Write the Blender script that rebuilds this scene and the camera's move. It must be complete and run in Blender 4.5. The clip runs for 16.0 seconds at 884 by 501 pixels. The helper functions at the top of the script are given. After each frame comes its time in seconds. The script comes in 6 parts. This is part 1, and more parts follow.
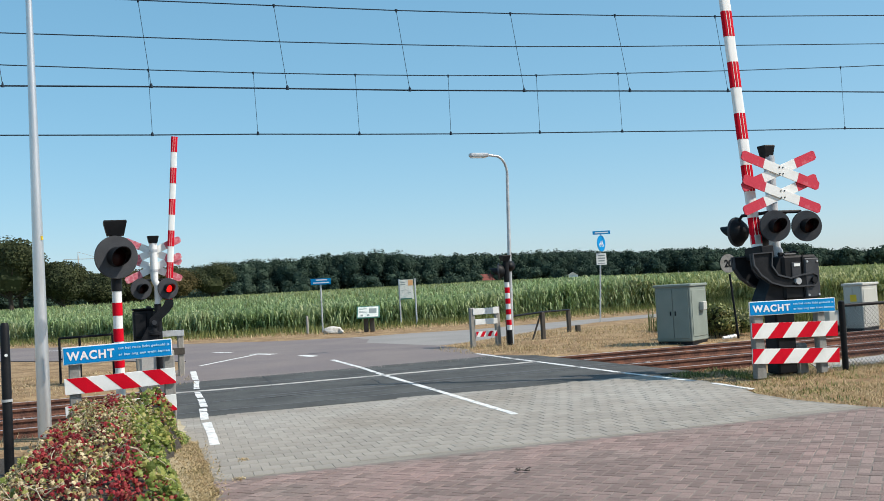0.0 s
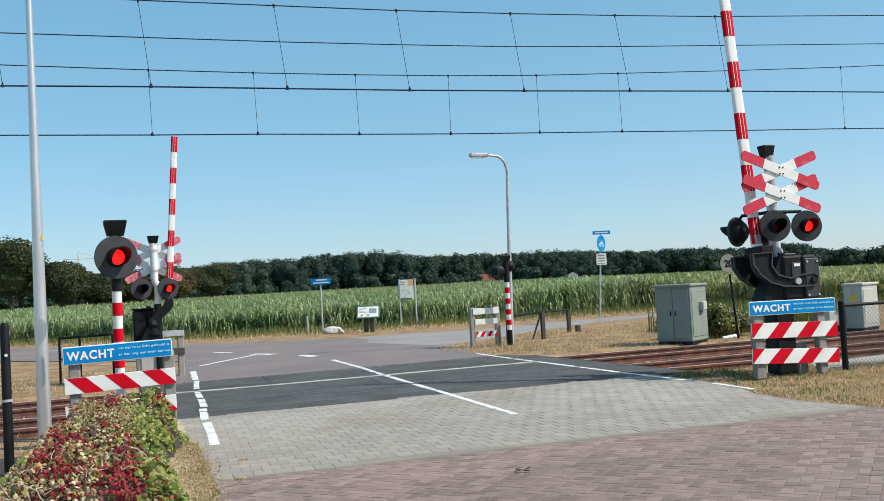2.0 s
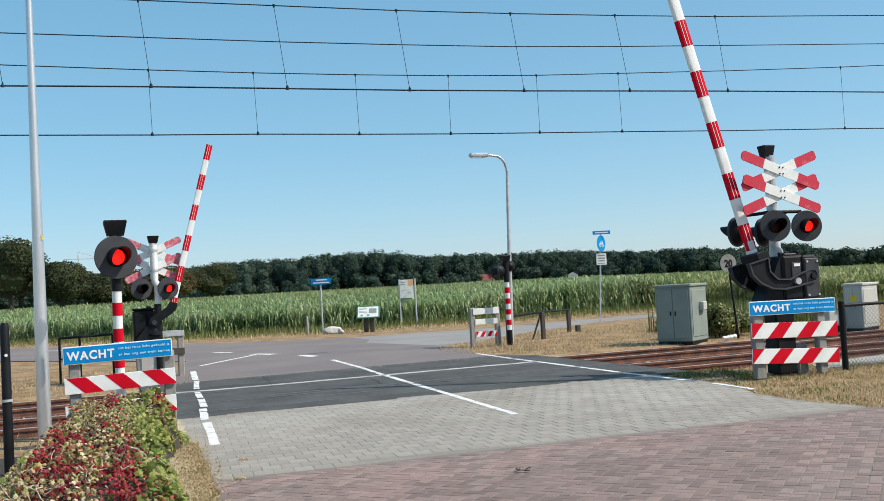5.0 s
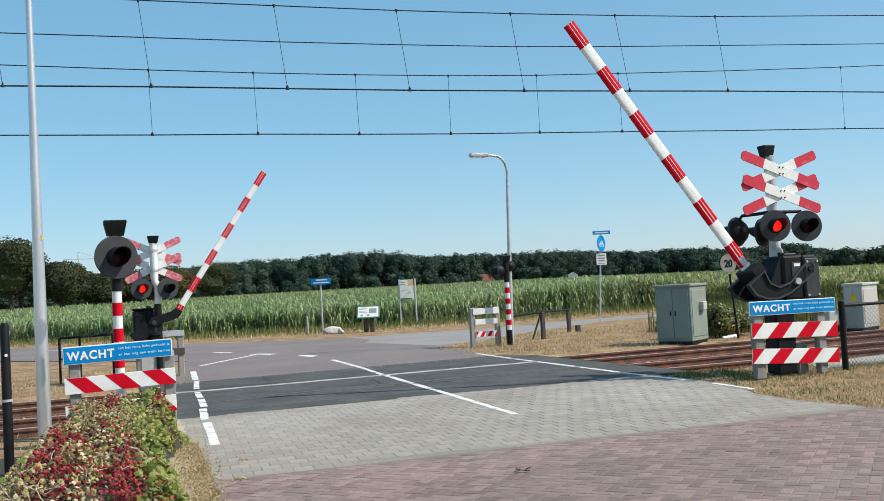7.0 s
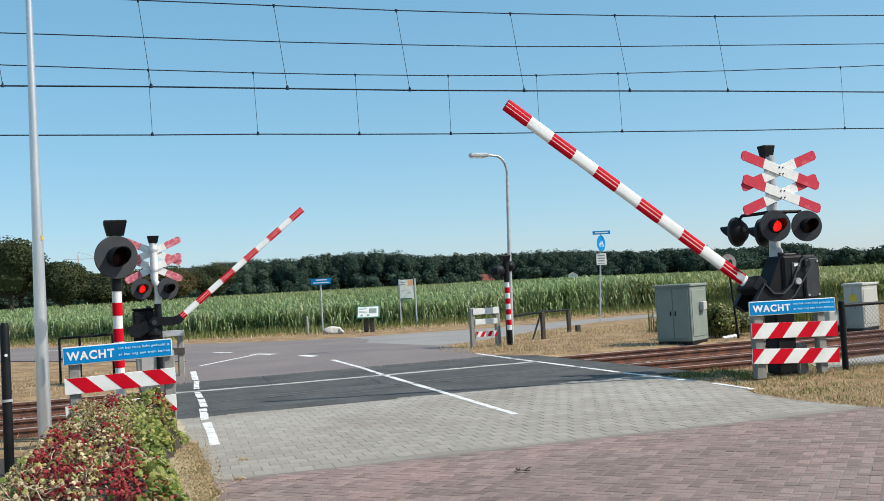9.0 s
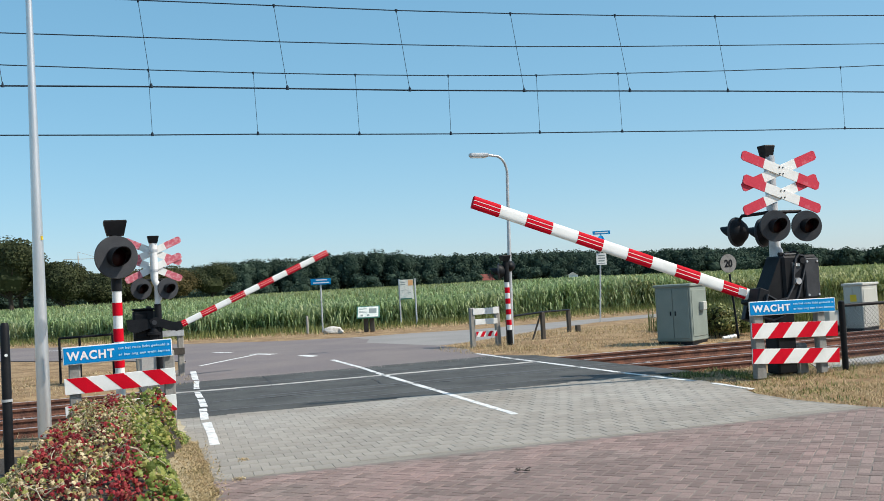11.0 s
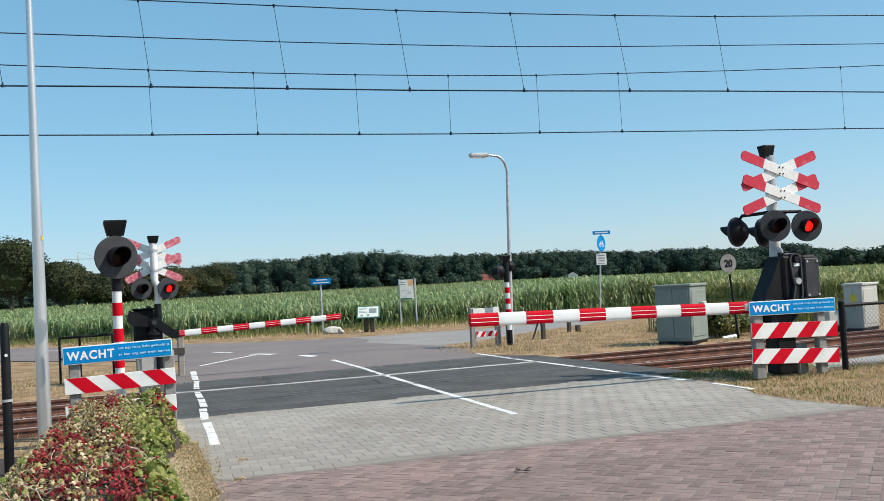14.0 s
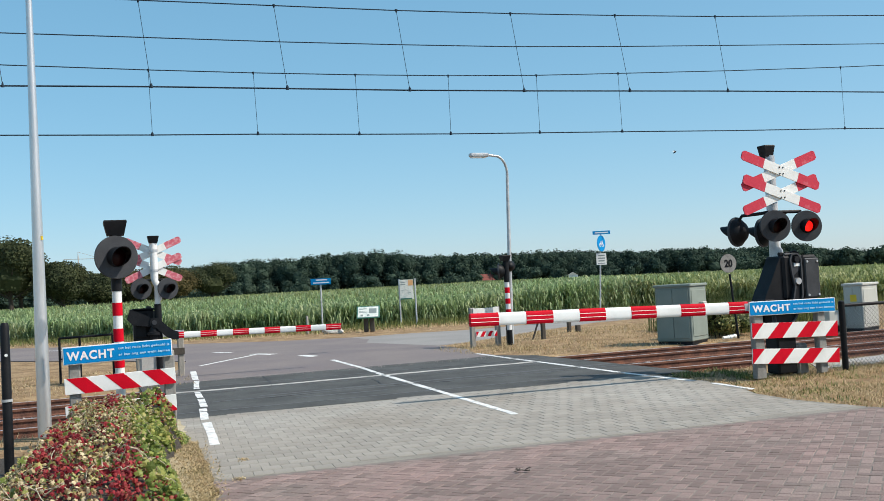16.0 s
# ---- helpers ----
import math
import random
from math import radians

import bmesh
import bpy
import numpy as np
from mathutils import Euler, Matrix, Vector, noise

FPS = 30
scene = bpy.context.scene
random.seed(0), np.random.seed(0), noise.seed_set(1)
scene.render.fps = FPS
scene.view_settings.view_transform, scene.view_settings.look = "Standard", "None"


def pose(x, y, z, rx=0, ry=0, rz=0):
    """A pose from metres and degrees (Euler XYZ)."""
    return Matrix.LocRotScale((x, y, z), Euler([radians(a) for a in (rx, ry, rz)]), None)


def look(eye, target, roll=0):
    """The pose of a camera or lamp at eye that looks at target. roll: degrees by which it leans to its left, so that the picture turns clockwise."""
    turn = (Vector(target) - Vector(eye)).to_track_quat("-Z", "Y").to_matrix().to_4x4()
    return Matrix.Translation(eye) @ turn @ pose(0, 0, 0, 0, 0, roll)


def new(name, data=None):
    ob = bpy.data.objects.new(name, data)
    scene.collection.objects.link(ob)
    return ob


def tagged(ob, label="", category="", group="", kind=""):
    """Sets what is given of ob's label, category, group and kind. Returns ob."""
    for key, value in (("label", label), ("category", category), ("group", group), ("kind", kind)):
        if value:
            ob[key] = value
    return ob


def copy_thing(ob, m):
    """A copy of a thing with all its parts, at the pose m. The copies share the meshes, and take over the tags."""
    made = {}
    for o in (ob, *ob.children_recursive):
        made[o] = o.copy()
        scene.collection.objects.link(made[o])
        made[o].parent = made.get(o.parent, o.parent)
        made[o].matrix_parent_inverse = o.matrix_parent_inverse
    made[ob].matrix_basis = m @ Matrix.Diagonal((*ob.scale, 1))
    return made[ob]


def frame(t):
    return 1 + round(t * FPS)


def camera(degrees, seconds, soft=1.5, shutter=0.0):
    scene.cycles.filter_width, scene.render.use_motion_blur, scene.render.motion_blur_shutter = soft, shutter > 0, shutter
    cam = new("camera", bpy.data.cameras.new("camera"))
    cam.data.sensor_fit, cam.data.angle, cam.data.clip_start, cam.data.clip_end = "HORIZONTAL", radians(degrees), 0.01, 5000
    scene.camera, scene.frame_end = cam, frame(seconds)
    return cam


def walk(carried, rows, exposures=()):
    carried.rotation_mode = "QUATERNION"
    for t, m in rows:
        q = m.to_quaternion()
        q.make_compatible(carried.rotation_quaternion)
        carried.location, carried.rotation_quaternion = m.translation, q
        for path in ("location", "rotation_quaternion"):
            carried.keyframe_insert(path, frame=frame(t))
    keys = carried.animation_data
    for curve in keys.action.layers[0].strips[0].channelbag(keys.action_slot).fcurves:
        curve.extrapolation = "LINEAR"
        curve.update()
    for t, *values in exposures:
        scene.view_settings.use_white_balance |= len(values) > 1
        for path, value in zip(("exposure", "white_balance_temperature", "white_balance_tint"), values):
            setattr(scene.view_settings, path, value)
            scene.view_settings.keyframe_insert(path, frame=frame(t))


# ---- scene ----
# ---------- camera ----------
EYE = Vector((0.0, 0.0, 1.8))
cam = camera(49.516, 16.0, soft=0.62)
PITCH = radians(2.3544)
AIM = EYE + Vector((0, math.cos(PITCH), math.sin(PITCH))) * 10
VIEW = look(EYE, AIM, -3.148)
walk(cam, [(0.0, VIEW), (16.0, VIEW)], exposures=[(0.0, 0.0, 6800, 11), (16.0, 0.0, 6800, 11)])

# ---------- world and sun ----------
SUN_AZ, SUN_EL = radians(104), radians(46.2)
world = bpy.data.worlds.new("world")
scene.world = world
world.use_nodes = True
wn = world.node_tree.nodes
sky = wn.new("ShaderNodeTexSky")
sky.sky_type = "NISHITA"
sky.sun_disc = False
sky.sun_elevation, sky.sun_rotation = SUN_EL, SUN_AZ
sky.air_density, sky.dust_density, sky.ozone_density = 0.75, 0.9, 8.0
wn["Background"].inputs[1].default_value = 0.40
soften = wn.new("ShaderNodeGamma")
soften.inputs[1].default_value = 0.46
shade = wn.new("ShaderNodeHueSaturation")
shade.inputs["Hue"].default_value, shade.inputs["Saturation"].default_value = 0.483, 1.50
world.node_tree.links.new(sky.outputs[0], soften.inputs[0])
world.node_tree.links.new(soften.outputs[0], shade.inputs["Color"])
world.node_tree.links.new(shade.outputs[0], wn["Background"].inputs[0])
sun = new("sun", bpy.data.lights.new("sun", "SUN"))
sun.data.energy, sun.data.angle, sun.data.color = 5.0, radians(0.55), (1.0, 0.95, 0.87)
to_sun = Vector((math.sin(SUN_AZ) * math.cos(SUN_EL), math.cos(SUN_AZ) * math.cos(SUN_EL), math.sin(SUN_EL)))
sun.matrix_world = look(to_sun * 60, (0, 0, 0))

# ---------- plan: u runs along the tracks, v across them ----------
YAW = 20.5
CA, SA = math.cos(radians(YAW)), math.sin(radians(YAW))
RAILS = (16.41, 17.845, 19.80, 21.235)


def W(u, v, z=0.0):
    return Vector((u * CA - v * SA, u * SA + v * CA, z))


# ---------- materials ----------
def material(name, colour, rough=0.7, metal=0.0, spread=0.12, scale=6.0, fine=60.0, bump=0.15, second=None, amount=0.5,
             island=0.0, obj=0.0, patch=0.5, trans=0.0, stretch=None, emit=None, bump_dist=0.01, spec=0.5):
    """A surface with coarse patches, fine grain and relief."""
    m = bpy.data.materials.new(name)
    m.use_nodes = True
    t = m.node_tree
    n, l = t.nodes, t.links
    b = n["Principled BSDF"]
    b.inputs["Roughness"].default_value = rough
    b.inputs["Metallic"].default_value = metal
    b.inputs["Specular IOR Level"].default_value = spec
    tc = n.new("ShaderNodeTexCoord")
    src = tc.outputs["Object"]
    if stretch:
        mp = n.new("ShaderNodeMapping")
        mp.inputs["Scale"].default_value = stretch
        l.new(src, mp.inputs["Vector"])
        src = mp.outputs[0]
    big = n.new("ShaderNodeTexNoise")
    big.inputs["Scale"].default_value, big.inputs["Detail"].default_value = scale, 5
    small = n.new("ShaderNodeTexNoise")
    small.inputs["Scale"].default_value, small.inputs["Detail"].default_value = fine, 4
    l.new(src, big.inputs["Vector"])
    l.new(src, small.inputs["Vector"])
    ramp = n.new("ShaderNodeMapRange")
    ramp.inputs["From Min"].default_value, ramp.inputs["From Max"].default_value = patch - 0.12, patch + 0.12
    l.new(big.outputs["Fac"], ramp.inputs["Value"])
    mix = n.new("ShaderNodeMix")
    mix.data_type = "RGBA"
    c2 = second or tuple(c * (1 - amount * 0.5) for c in colour)
    mix.inputs[6].default_value = (*colour, 1)
    mix.inputs[7].default_value = (*c2, 1)
    sc = n.new("ShaderNodeMath")
    sc.operation = "MULTIPLY"
    sc.inputs[1].default_value = amount if second is None else 1.0
    l.new(ramp.outputs[0], sc.inputs[0])
    l.new(sc.outputs[0], mix.inputs[0])
    hsv = n.new("ShaderNodeHueSaturation")
    l.new(mix.outputs[2], hsv.inputs["Color"])
    val = n.new("ShaderNodeMapRange")
    val.inputs["From Min"].default_value, val.inputs["From Max"].default_value = 0.3, 0.7
    val.inputs["To Min"].default_value, val.inputs["To Max"].default_value = 1 - spread, 1 + spread
    l.new(small.outputs["Fac"], val.inputs["Value"])
    out = val.outputs[0]
    for amt, node, socket in ((island, "ShaderNodeNewGeometry", "Random Per Island"), (obj, "ShaderNodeObjectInfo", "Random")):
        if amt:
            g = n.new(node)
            mr = n.new("ShaderNodeMapRange")
            mr.inputs["To Min"].default_value, mr.inputs["To Max"].default_value = 1 - amt, 1 + amt
            l.new(g.outputs[socket], mr.inputs["Value"])
            mu = n.new("ShaderNodeMath")
            mu.operation = "MULTIPLY"
            l.new(out, mu.inputs[0])
            l.new(mr.outputs[0], mu.inputs[1])
            out = mu.outputs[0]
    l.new(out, hsv.inputs["Value"])
    l.new(hsv.outputs[0], b.inputs["Base Color"])
    if bump:
        bp = n.new("ShaderNodeBump")
        bp.inputs["Strength"].default_value, bp.inputs["Distance"].default_value = bump, bump_dist
        l.new(small.outputs["Fac"], bp.inputs["Height"])
        l.new(bp.outputs[0], b.inputs["Normal"])
    if trans:
        b.inputs["Transmission Weight"].default_value = 0.0
        b.inputs["Subsurface Weight"].default_value = 0.0
        tl = n.new("ShaderNodeBsdfTranslucent")
        ms = n.new("ShaderNodeMixShader")
        ms.inputs[0].default_value = trans
        l.new(hsv.outputs[0], tl.inputs["Color"])
        l.new(b.outputs[0], ms.inputs[1])
        l.new(tl.outputs[0], ms.inputs[2])
        l.new(ms.outputs[0], n["Material Output"].inputs["Surface"])
    if emit:
        b.inputs["Emission Color"].default_value = (*emit[:3], 1)
        b.inputs["Emission Strength"].default_value = emit[3]
    return m


def leaves(name, greens, island=0.35, trans=0.3, rough=0.55, scale=1.2, spec=0.35):
    """Leaf colours picked per leaf from a ramp, shifted by coarse patches."""
    m = bpy.data.materials.new(name)
    m.use_nodes = True
    t = m.node_tree
    n, l = t.nodes, t.links
    b = n["Principled BSDF"]
    b.inputs["Roughness"].default_value = rough
    b.inputs["Specular IOR Level"].default_value = spec
    g = n.new("ShaderNodeNewGeometry")
    tc = n.new("ShaderNodeTexCoord")
    big = n.new("ShaderNodeTexNoise")
    big.inputs["Scale"].default_value, big.inputs["Detail"].default_value = scale, 3
    l.new(tc.outputs["Object"], big.inputs["Vector"])
    a = n.new("ShaderNodeMath")
    a.operation = "MULTIPLY_ADD"
    a.inputs[1].default_value = 1.6
    a.inputs[2].default_value = -0.3 - island * 0.5
    l.new(big.outputs["Fac"], a.inputs[0])
    s = n.new("ShaderNodeMath")
    s.operation = "MULTIPLY_ADD"
    s.inputs[1].default_value = island
    l.new(g.outputs["Random Per Island"], s.inputs[0])
    l.new(a.outputs[0], s.inputs[2])
    cr = n.new("ShaderNodeValToRGB")
    e = cr.color_ramp.elements
    while len(e) < len(greens):
        e.new(0.5)
    for i, c in enumerate(greens):
        e[i].position = i / (len(greens) - 1)
        e[i].color = (*c, 1)
    l.new(s.outputs[0], cr.inputs[0])
    hs = n.new("ShaderNodeHueSaturation")
    mr = n.new("ShaderNodeMapRange")
    mr.inputs["To Min"].default_value, mr.inputs["To Max"].default_value = 0.65, 1.35
    l.new(g.outputs["Random Per Island"], mr.inputs["Value"])
    l.new(mr.outputs[0], hs.inputs["Value"])
    l.new(cr.outputs[0], hs.inputs["Color"])
    l.new(hs.outputs[0], b.inputs["Base Color"])
    tl = n.new("ShaderNodeBsdfTranslucent")
    ms = n.new("ShaderNodeMixShader")
    ms.inputs[0].default_value = trans
    l.new(hs.outputs[0], tl.inputs["Color"])
    l.new(b.outputs[0], ms.inputs[1])
    l.new(tl.outputs[0], ms.inputs[2])
    l.new(ms.outputs[0], n["Material Output"].inputs["Surface"])
    return m


M_GRASS = material("dry_grass_soil", (0.34, 0.235, 0.13), 0.95, spec=0.2, scale=1.3, fine=14, spread=0.4, second=(0.22, 0.14, 0.075), bump=0.5, patch=0.5)
M_SAND = material("dry_sand", (0.47, 0.40, 0.275), 0.95, spec=0.2, scale=2.2, fine=50, spread=0.3, second=(0.37, 0.30, 0.18), bump=0.4)
M_BALLAST = material("ballast_bed", (0.17, 0.14, 0.125), 0.95, scale=3, fine=28, spread=0.5, bump=1.0, bump_dist=0.04)
M_STONE = material("ballast_stone", (0.38, 0.345, 0.32), 0.9, scale=3, fine=40, spread=0.25, island=0.4)
M_RUST = material("rusty_rail", (0.21, 0.095, 0.062), 0.88, spec=0.2, scale=4, fine=40, spread=0.35, second=(0.12, 0.06, 0.045))
M_HEAD = material("rail_head_steel", (0.70, 0.68, 0.66), 0.4, metal=0.7, scale=2, fine=40)
M_SLEEPER = material("sleeper_concrete", (0.20, 0.16, 0.14), 0.95, scale=3, fine=40, obj=0.15)
M_ASPHALT = material("crossing_asphalt", (0.088, 0.089, 0.085), 0.85, spec=0.3, scale=1.1, fine=130, spread=0.28, bump=0.4, second=(0.060, 0.060, 0.057), patch=0.5)
M_ROAD = material("worn_reddish_asphalt", (0.200, 0.168, 0.157), 0.88, scale=0.4, fine=90, spread=0.2, second=(0.17, 0.142, 0.14), bump=0.3)
M_PATH = material("pale_concrete_path", (0.27, 0.255, 0.24), 0.9, scale=0.5, fine=40, spread=0.1)
M_JOINT = material("joint_sand", (0.25, 0.23, 0.195), 0.95, scale=2, fine=60, spread=0.3)
M_JOINTRED = material("joint_sand_red", (0.20, 0.172, 0.15), 0.95, scale=2, fine=60, spread=0.3)
M_PAVER = material("grey_concrete_paver", (0.318, 0.298, 0.264), 0.9, spec=0.3, scale=0.5, fine=70, spread=0.15, obj=0.09, island=0.09, second=(0.268, 0.242, 0.206), bump=0.3)
M_BRICK = material("weathered_red_brick", (0.222, 0.155, 0.139), 0.88, spec=0.3, scale=0.9, fine=60, spread=0.22, obj=0.22, island=0.22, second=(0.190, 0.146, 0.130), bump=0.35)
M_PAINT = material("worn_white_road_paint", (0.74, 0.74, 0.72), 0.8, scale=7, fine=50, spread=0.12, second=(0.40, 0.40, 0.39), patch=0.58)
M_STRIP = material("pale_joint_strip", (0.52, 0.49, 0.45), 0.85, scale=2.5, fine=60, spread=0.2, second=(0.26, 0.245, 0.23), patch=0.56)
M_FAINT = material("faint_joint_strip", (0.10, 0.102, 0.105), 0.85, scale=2, fine=60, spread=0.2, second=(0.09, 0.095, 0.10))
M_TAR = material("tar_seam", (0.022, 0.022, 0.023), 0.7, scale=4, fine=60, spread=0.3)
M_PINK = material("bleached_red_sheet", (0.58, 0.13, 0.17), 0.6, spec=0.2, scale=14, fine=70, spread=0.1, second=(0.68, 0.36, 0.39), patch=0.56, bump=0.04)
M_WHITE = material("white_coated_board", (0.78, 0.79, 0.77), 0.4, scale=3, fine=60, spread=0.03, second=(0.66, 0.67, 0.64), patch=0.62, bump=0.05)
M_RED = material("red_reflective_sheet", (0.60, 0.005, 0.020), 0.6, spec=0.08, scale=4, fine=60, spread=0.06, bump=0.04)
M_FADED = material("faded_red_sheet", (0.56, 0.045, 0.075), 0.55, spec=0.2, scale=9, fine=70, spread=0.1, second=(0.62, 0.16, 0.19), patch=0.68, bump=0.04)
M_BLUE = material("blue_sign_sheet", (0.0, 0.24, 0.58), 0.6, spec=0.05, scale=3, fine=60, spread=0.04, bump=0.03)
M_LETTER = material("white_lettering", (0.82, 0.83, 0.84), 0.5, spread=0.02, bump=0)
M_PALE = material("pale_blue_lettering", (0.38, 0.68, 0.86), 0.5, spread=0.02, bump=0)
M_BLACK = material("black_enamel", (0.0065, 0.0075, 0.0095), 0.5, spec=0.18, scale=5, fine=60, spread=0.3, second=(0.012, 0.0125, 0.0145), bump=0.08)
M_PLATE = material("dark_grey_backplate", (0.034, 0.037, 0.043), 0.55, spec=0.3, scale=6, fine=60, spread=0.15, second=(0.045, 0.048, 0.054), bump=0.06)
M_LENS = material("dark_red_lens", (0.02, 0.002, 0.002), 0.3, spec=0.15, scale=30, fine=120, spread=0.2, bump=0.3)
M_GLOW = material("lit_red_lens", (0.5, 0.01, 0.005), 0.4, spread=0.02, bump=0, emit=(1.0, 0.014, 0.010, 1.15))
M_GALV = material("galvanised_steel", (0.56, 0.58, 0.59), 0.45, metal=0.4, scale=8, fine=90, spread=0.08, second=(0.42, 0.44, 0.46), bump=0.08)
M_ALU = material("brushed_aluminium_post", (0.70, 0.70, 0.70), 0.36, metal=0.75, scale=5, fine=80, spread=0.06, bump=0.03, stretch=(1, 1, 0.15))
M_POSTW = material("white_painted_pole", (0.74, 0.75, 0.74), 0.45, scale=6, fine=60, spread=0.05, second=(0.6, 0.61, 0.6), patch=0.62)
M_WOOD = material("weathered_grey_timber", (0.30, 0.285, 0.255), 0.9, scale=4, fine=30, spread=0.25, stretch=(6, 6, 0.5), bump=0.4)
M_DARKWOOD = material("dark_old_timber", (0.07, 0.06, 0.05), 0.9, scale=4, fine=30, spread=0.3, stretch=(6, 6, 0.5), bump=0.4)
M_CAB = material("grey_green_cabinet_paint", (0.235, 0.27, 0.238), 0.6, spec=0.3, scale=2.2, fine=40, spread=0.06, second=(0.21, 0.245, 0.215), bump=0.06)
M_CAB2 = material("pale_cabinet_paint", (0.46, 0.46, 0.42), 0.6, spec=0.3, scale=2.2, fine=40, spread=0.05, second=(0.43, 0.43, 0.39), bump=0.06)
M_CONC = material("light_concrete", (0.42, 0.41, 0.39), 0.9, scale=2, fine=40, spread=0.12, bump=0.25)
M_BOULDER = material("pale_boulder_stone", (0.62, 0.59, 0.54), 0.9, scale=5, fine=40, spread=0.2, second=(0.34, 0.31, 0.27), patch=0.56, bump=0.6, bump_dist=0.03)
M_POSTC = material("weathered_concrete_post", (0.27, 0.26, 0.24), 0.9, scale=5, fine=40, spread=0.2, second=(0.19, 0.185, 0.17), bump=0.3)
M_WIRE = material("oxidised_wire", (0.024, 0.040, 0.058), 0.8, spec=0.1, spread=0.1, bump=0)
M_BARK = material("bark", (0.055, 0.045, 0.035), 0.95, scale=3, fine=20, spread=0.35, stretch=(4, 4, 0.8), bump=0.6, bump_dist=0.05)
M_STEM = material("dry_vine_stem", (0.50, 0.42, 0.30), 0.9, scale=6, fine=40, spread=0.3, island=0.35)
M_YELLOW = material("yellow_label", (0.75, 0.52, 0.03), 0.5, spread=0.04, bump=0)
M_GREENP = material("green_panel_frame", (0.035, 0.16, 0.12), 0.5, spread=0.05, bump=0.03)
M_POSTER = material("faded_info_print", (0.72, 0.74, 0.69), 0.5, scale=5, fine=18, spread=0.12, second=(0.52, 0.60, 0.56), patch=0.55, bump=0)
M_BAR = material("grey_print_bar", (0.22, 0.27, 0.27), 0.6, spread=0.05, bump=0)
M_ORANGE = material("orange_print", (0.75, 0.42, 0.18), 0.6, spread=0.05, bump=0)
M_ROOF = material("red_roof_tiles", (0.22, 0.06, 0.045), 0.8, scale=1, fine=6, spread=0.2)
M_HOUSE = material("pale_house_wall", (0.30, 0.26, 0.23), 0.9, scale=1, fine=6, spread=0.1)
L_CORN = leaves("maize_leaves", [(0.19, 0.29, 0.12), (0.27, 0.37, 0.16), (0.34, 0.43, 0.21), (0.43, 0.45, 0.26)], 0.55, 0.45, 0.5, 0.25)
L_PALE = leaves("pale_tall_weeds", [(0.17, 0.23, 0.07), (0.25, 0.30, 0.10), (0.34, 0.36, 0.15), (0.44, 0.41, 0.22)], 0.6, 0.4, 0.5, 0.25)
L_TOP = leaves("maize_tops", [(0.20, 0.245, 0.095), (0.26, 0.30, 0.12), (0.33, 0.35, 0.155)], 0.7, 0.3, 0.6, 0.05)
L_WOOD = leaves("wood_foliage", [(0.032, 0.056, 0.044), (0.040, 0.066, 0.050), (0.048, 0.076, 0.055), (0.058, 0.086, 0.060)], 0.6, 0.2, 0.9, 0.03, 0.1)
L_OAK = leaves("oak_foliage", [(0.036, 0.048, 0.026), (0.048, 0.060, 0.031), (0.062, 0.074, 0.036), (0.088, 0.085, 0.042)], 0.6, 0.2, 0.9, 0.1, 0.1)
L_SCRUB = leaves("scrub_leaves", [(0.09, 0.12, 0.035), (0.14, 0.17, 0.05), (0.21, 0.22, 0.075), (0.36, 0.29, 0.14)], 0.6, 0.25, 0.6, 3.0)
L_BROWN = leaves("browning_foliage", [(0.055, 0.055, 0.024), (0.085, 0.073, 0.032), (0.13, 0.092, 0.042)], 0.6, 0.2, 0.9, 0.1, 0.1)
L_VINE = leaves("vine_leaves_turning", [(0.12, 0.010, 0.014), (0.24, 0.018, 0.026), (0.38, 0.036, 0.045), (0.30, 0.085, 0.055)], 0.8, 0.3, 0.6, 2.6)
L_DRY = leaves("dried_vine_leaves", [(0.14, 0.085, 0.045), (0.30, 0.19, 0.095), (0.50, 0.38, 0.21), (0.64, 0.54, 0.35), (0.32, 0.29, 0.10), (0.25, 0.24, 0.07)], 0.9, 0.25, 0.7, 2.6)
L_VGREEN = leaves("green_vine_leaves", [(0.085, 0.14, 0.025), (0.15, 0.205, 0.04), (0.26, 0.30, 0.07), (0.33, 0.27, 0.09)], 0.6, 0.35, 0.42, 2.5)
L_STRAW = leaves("straw_blades", [(0.27, 0.22, 0.10), (0.39, 0.29, 0.15), (0.52, 0.41, 0.245), (0.39, 0.27, 0.14)], 0.8, 0.25, 0.7, 0.8)
L_WEED = leaves("weed_leaves", [(0.10, 0.14, 0.04), (0.17, 0.20, 0.06), (0.28, 0.26, 0.10)], 0.6, 0.3, 0.6, 2.0)


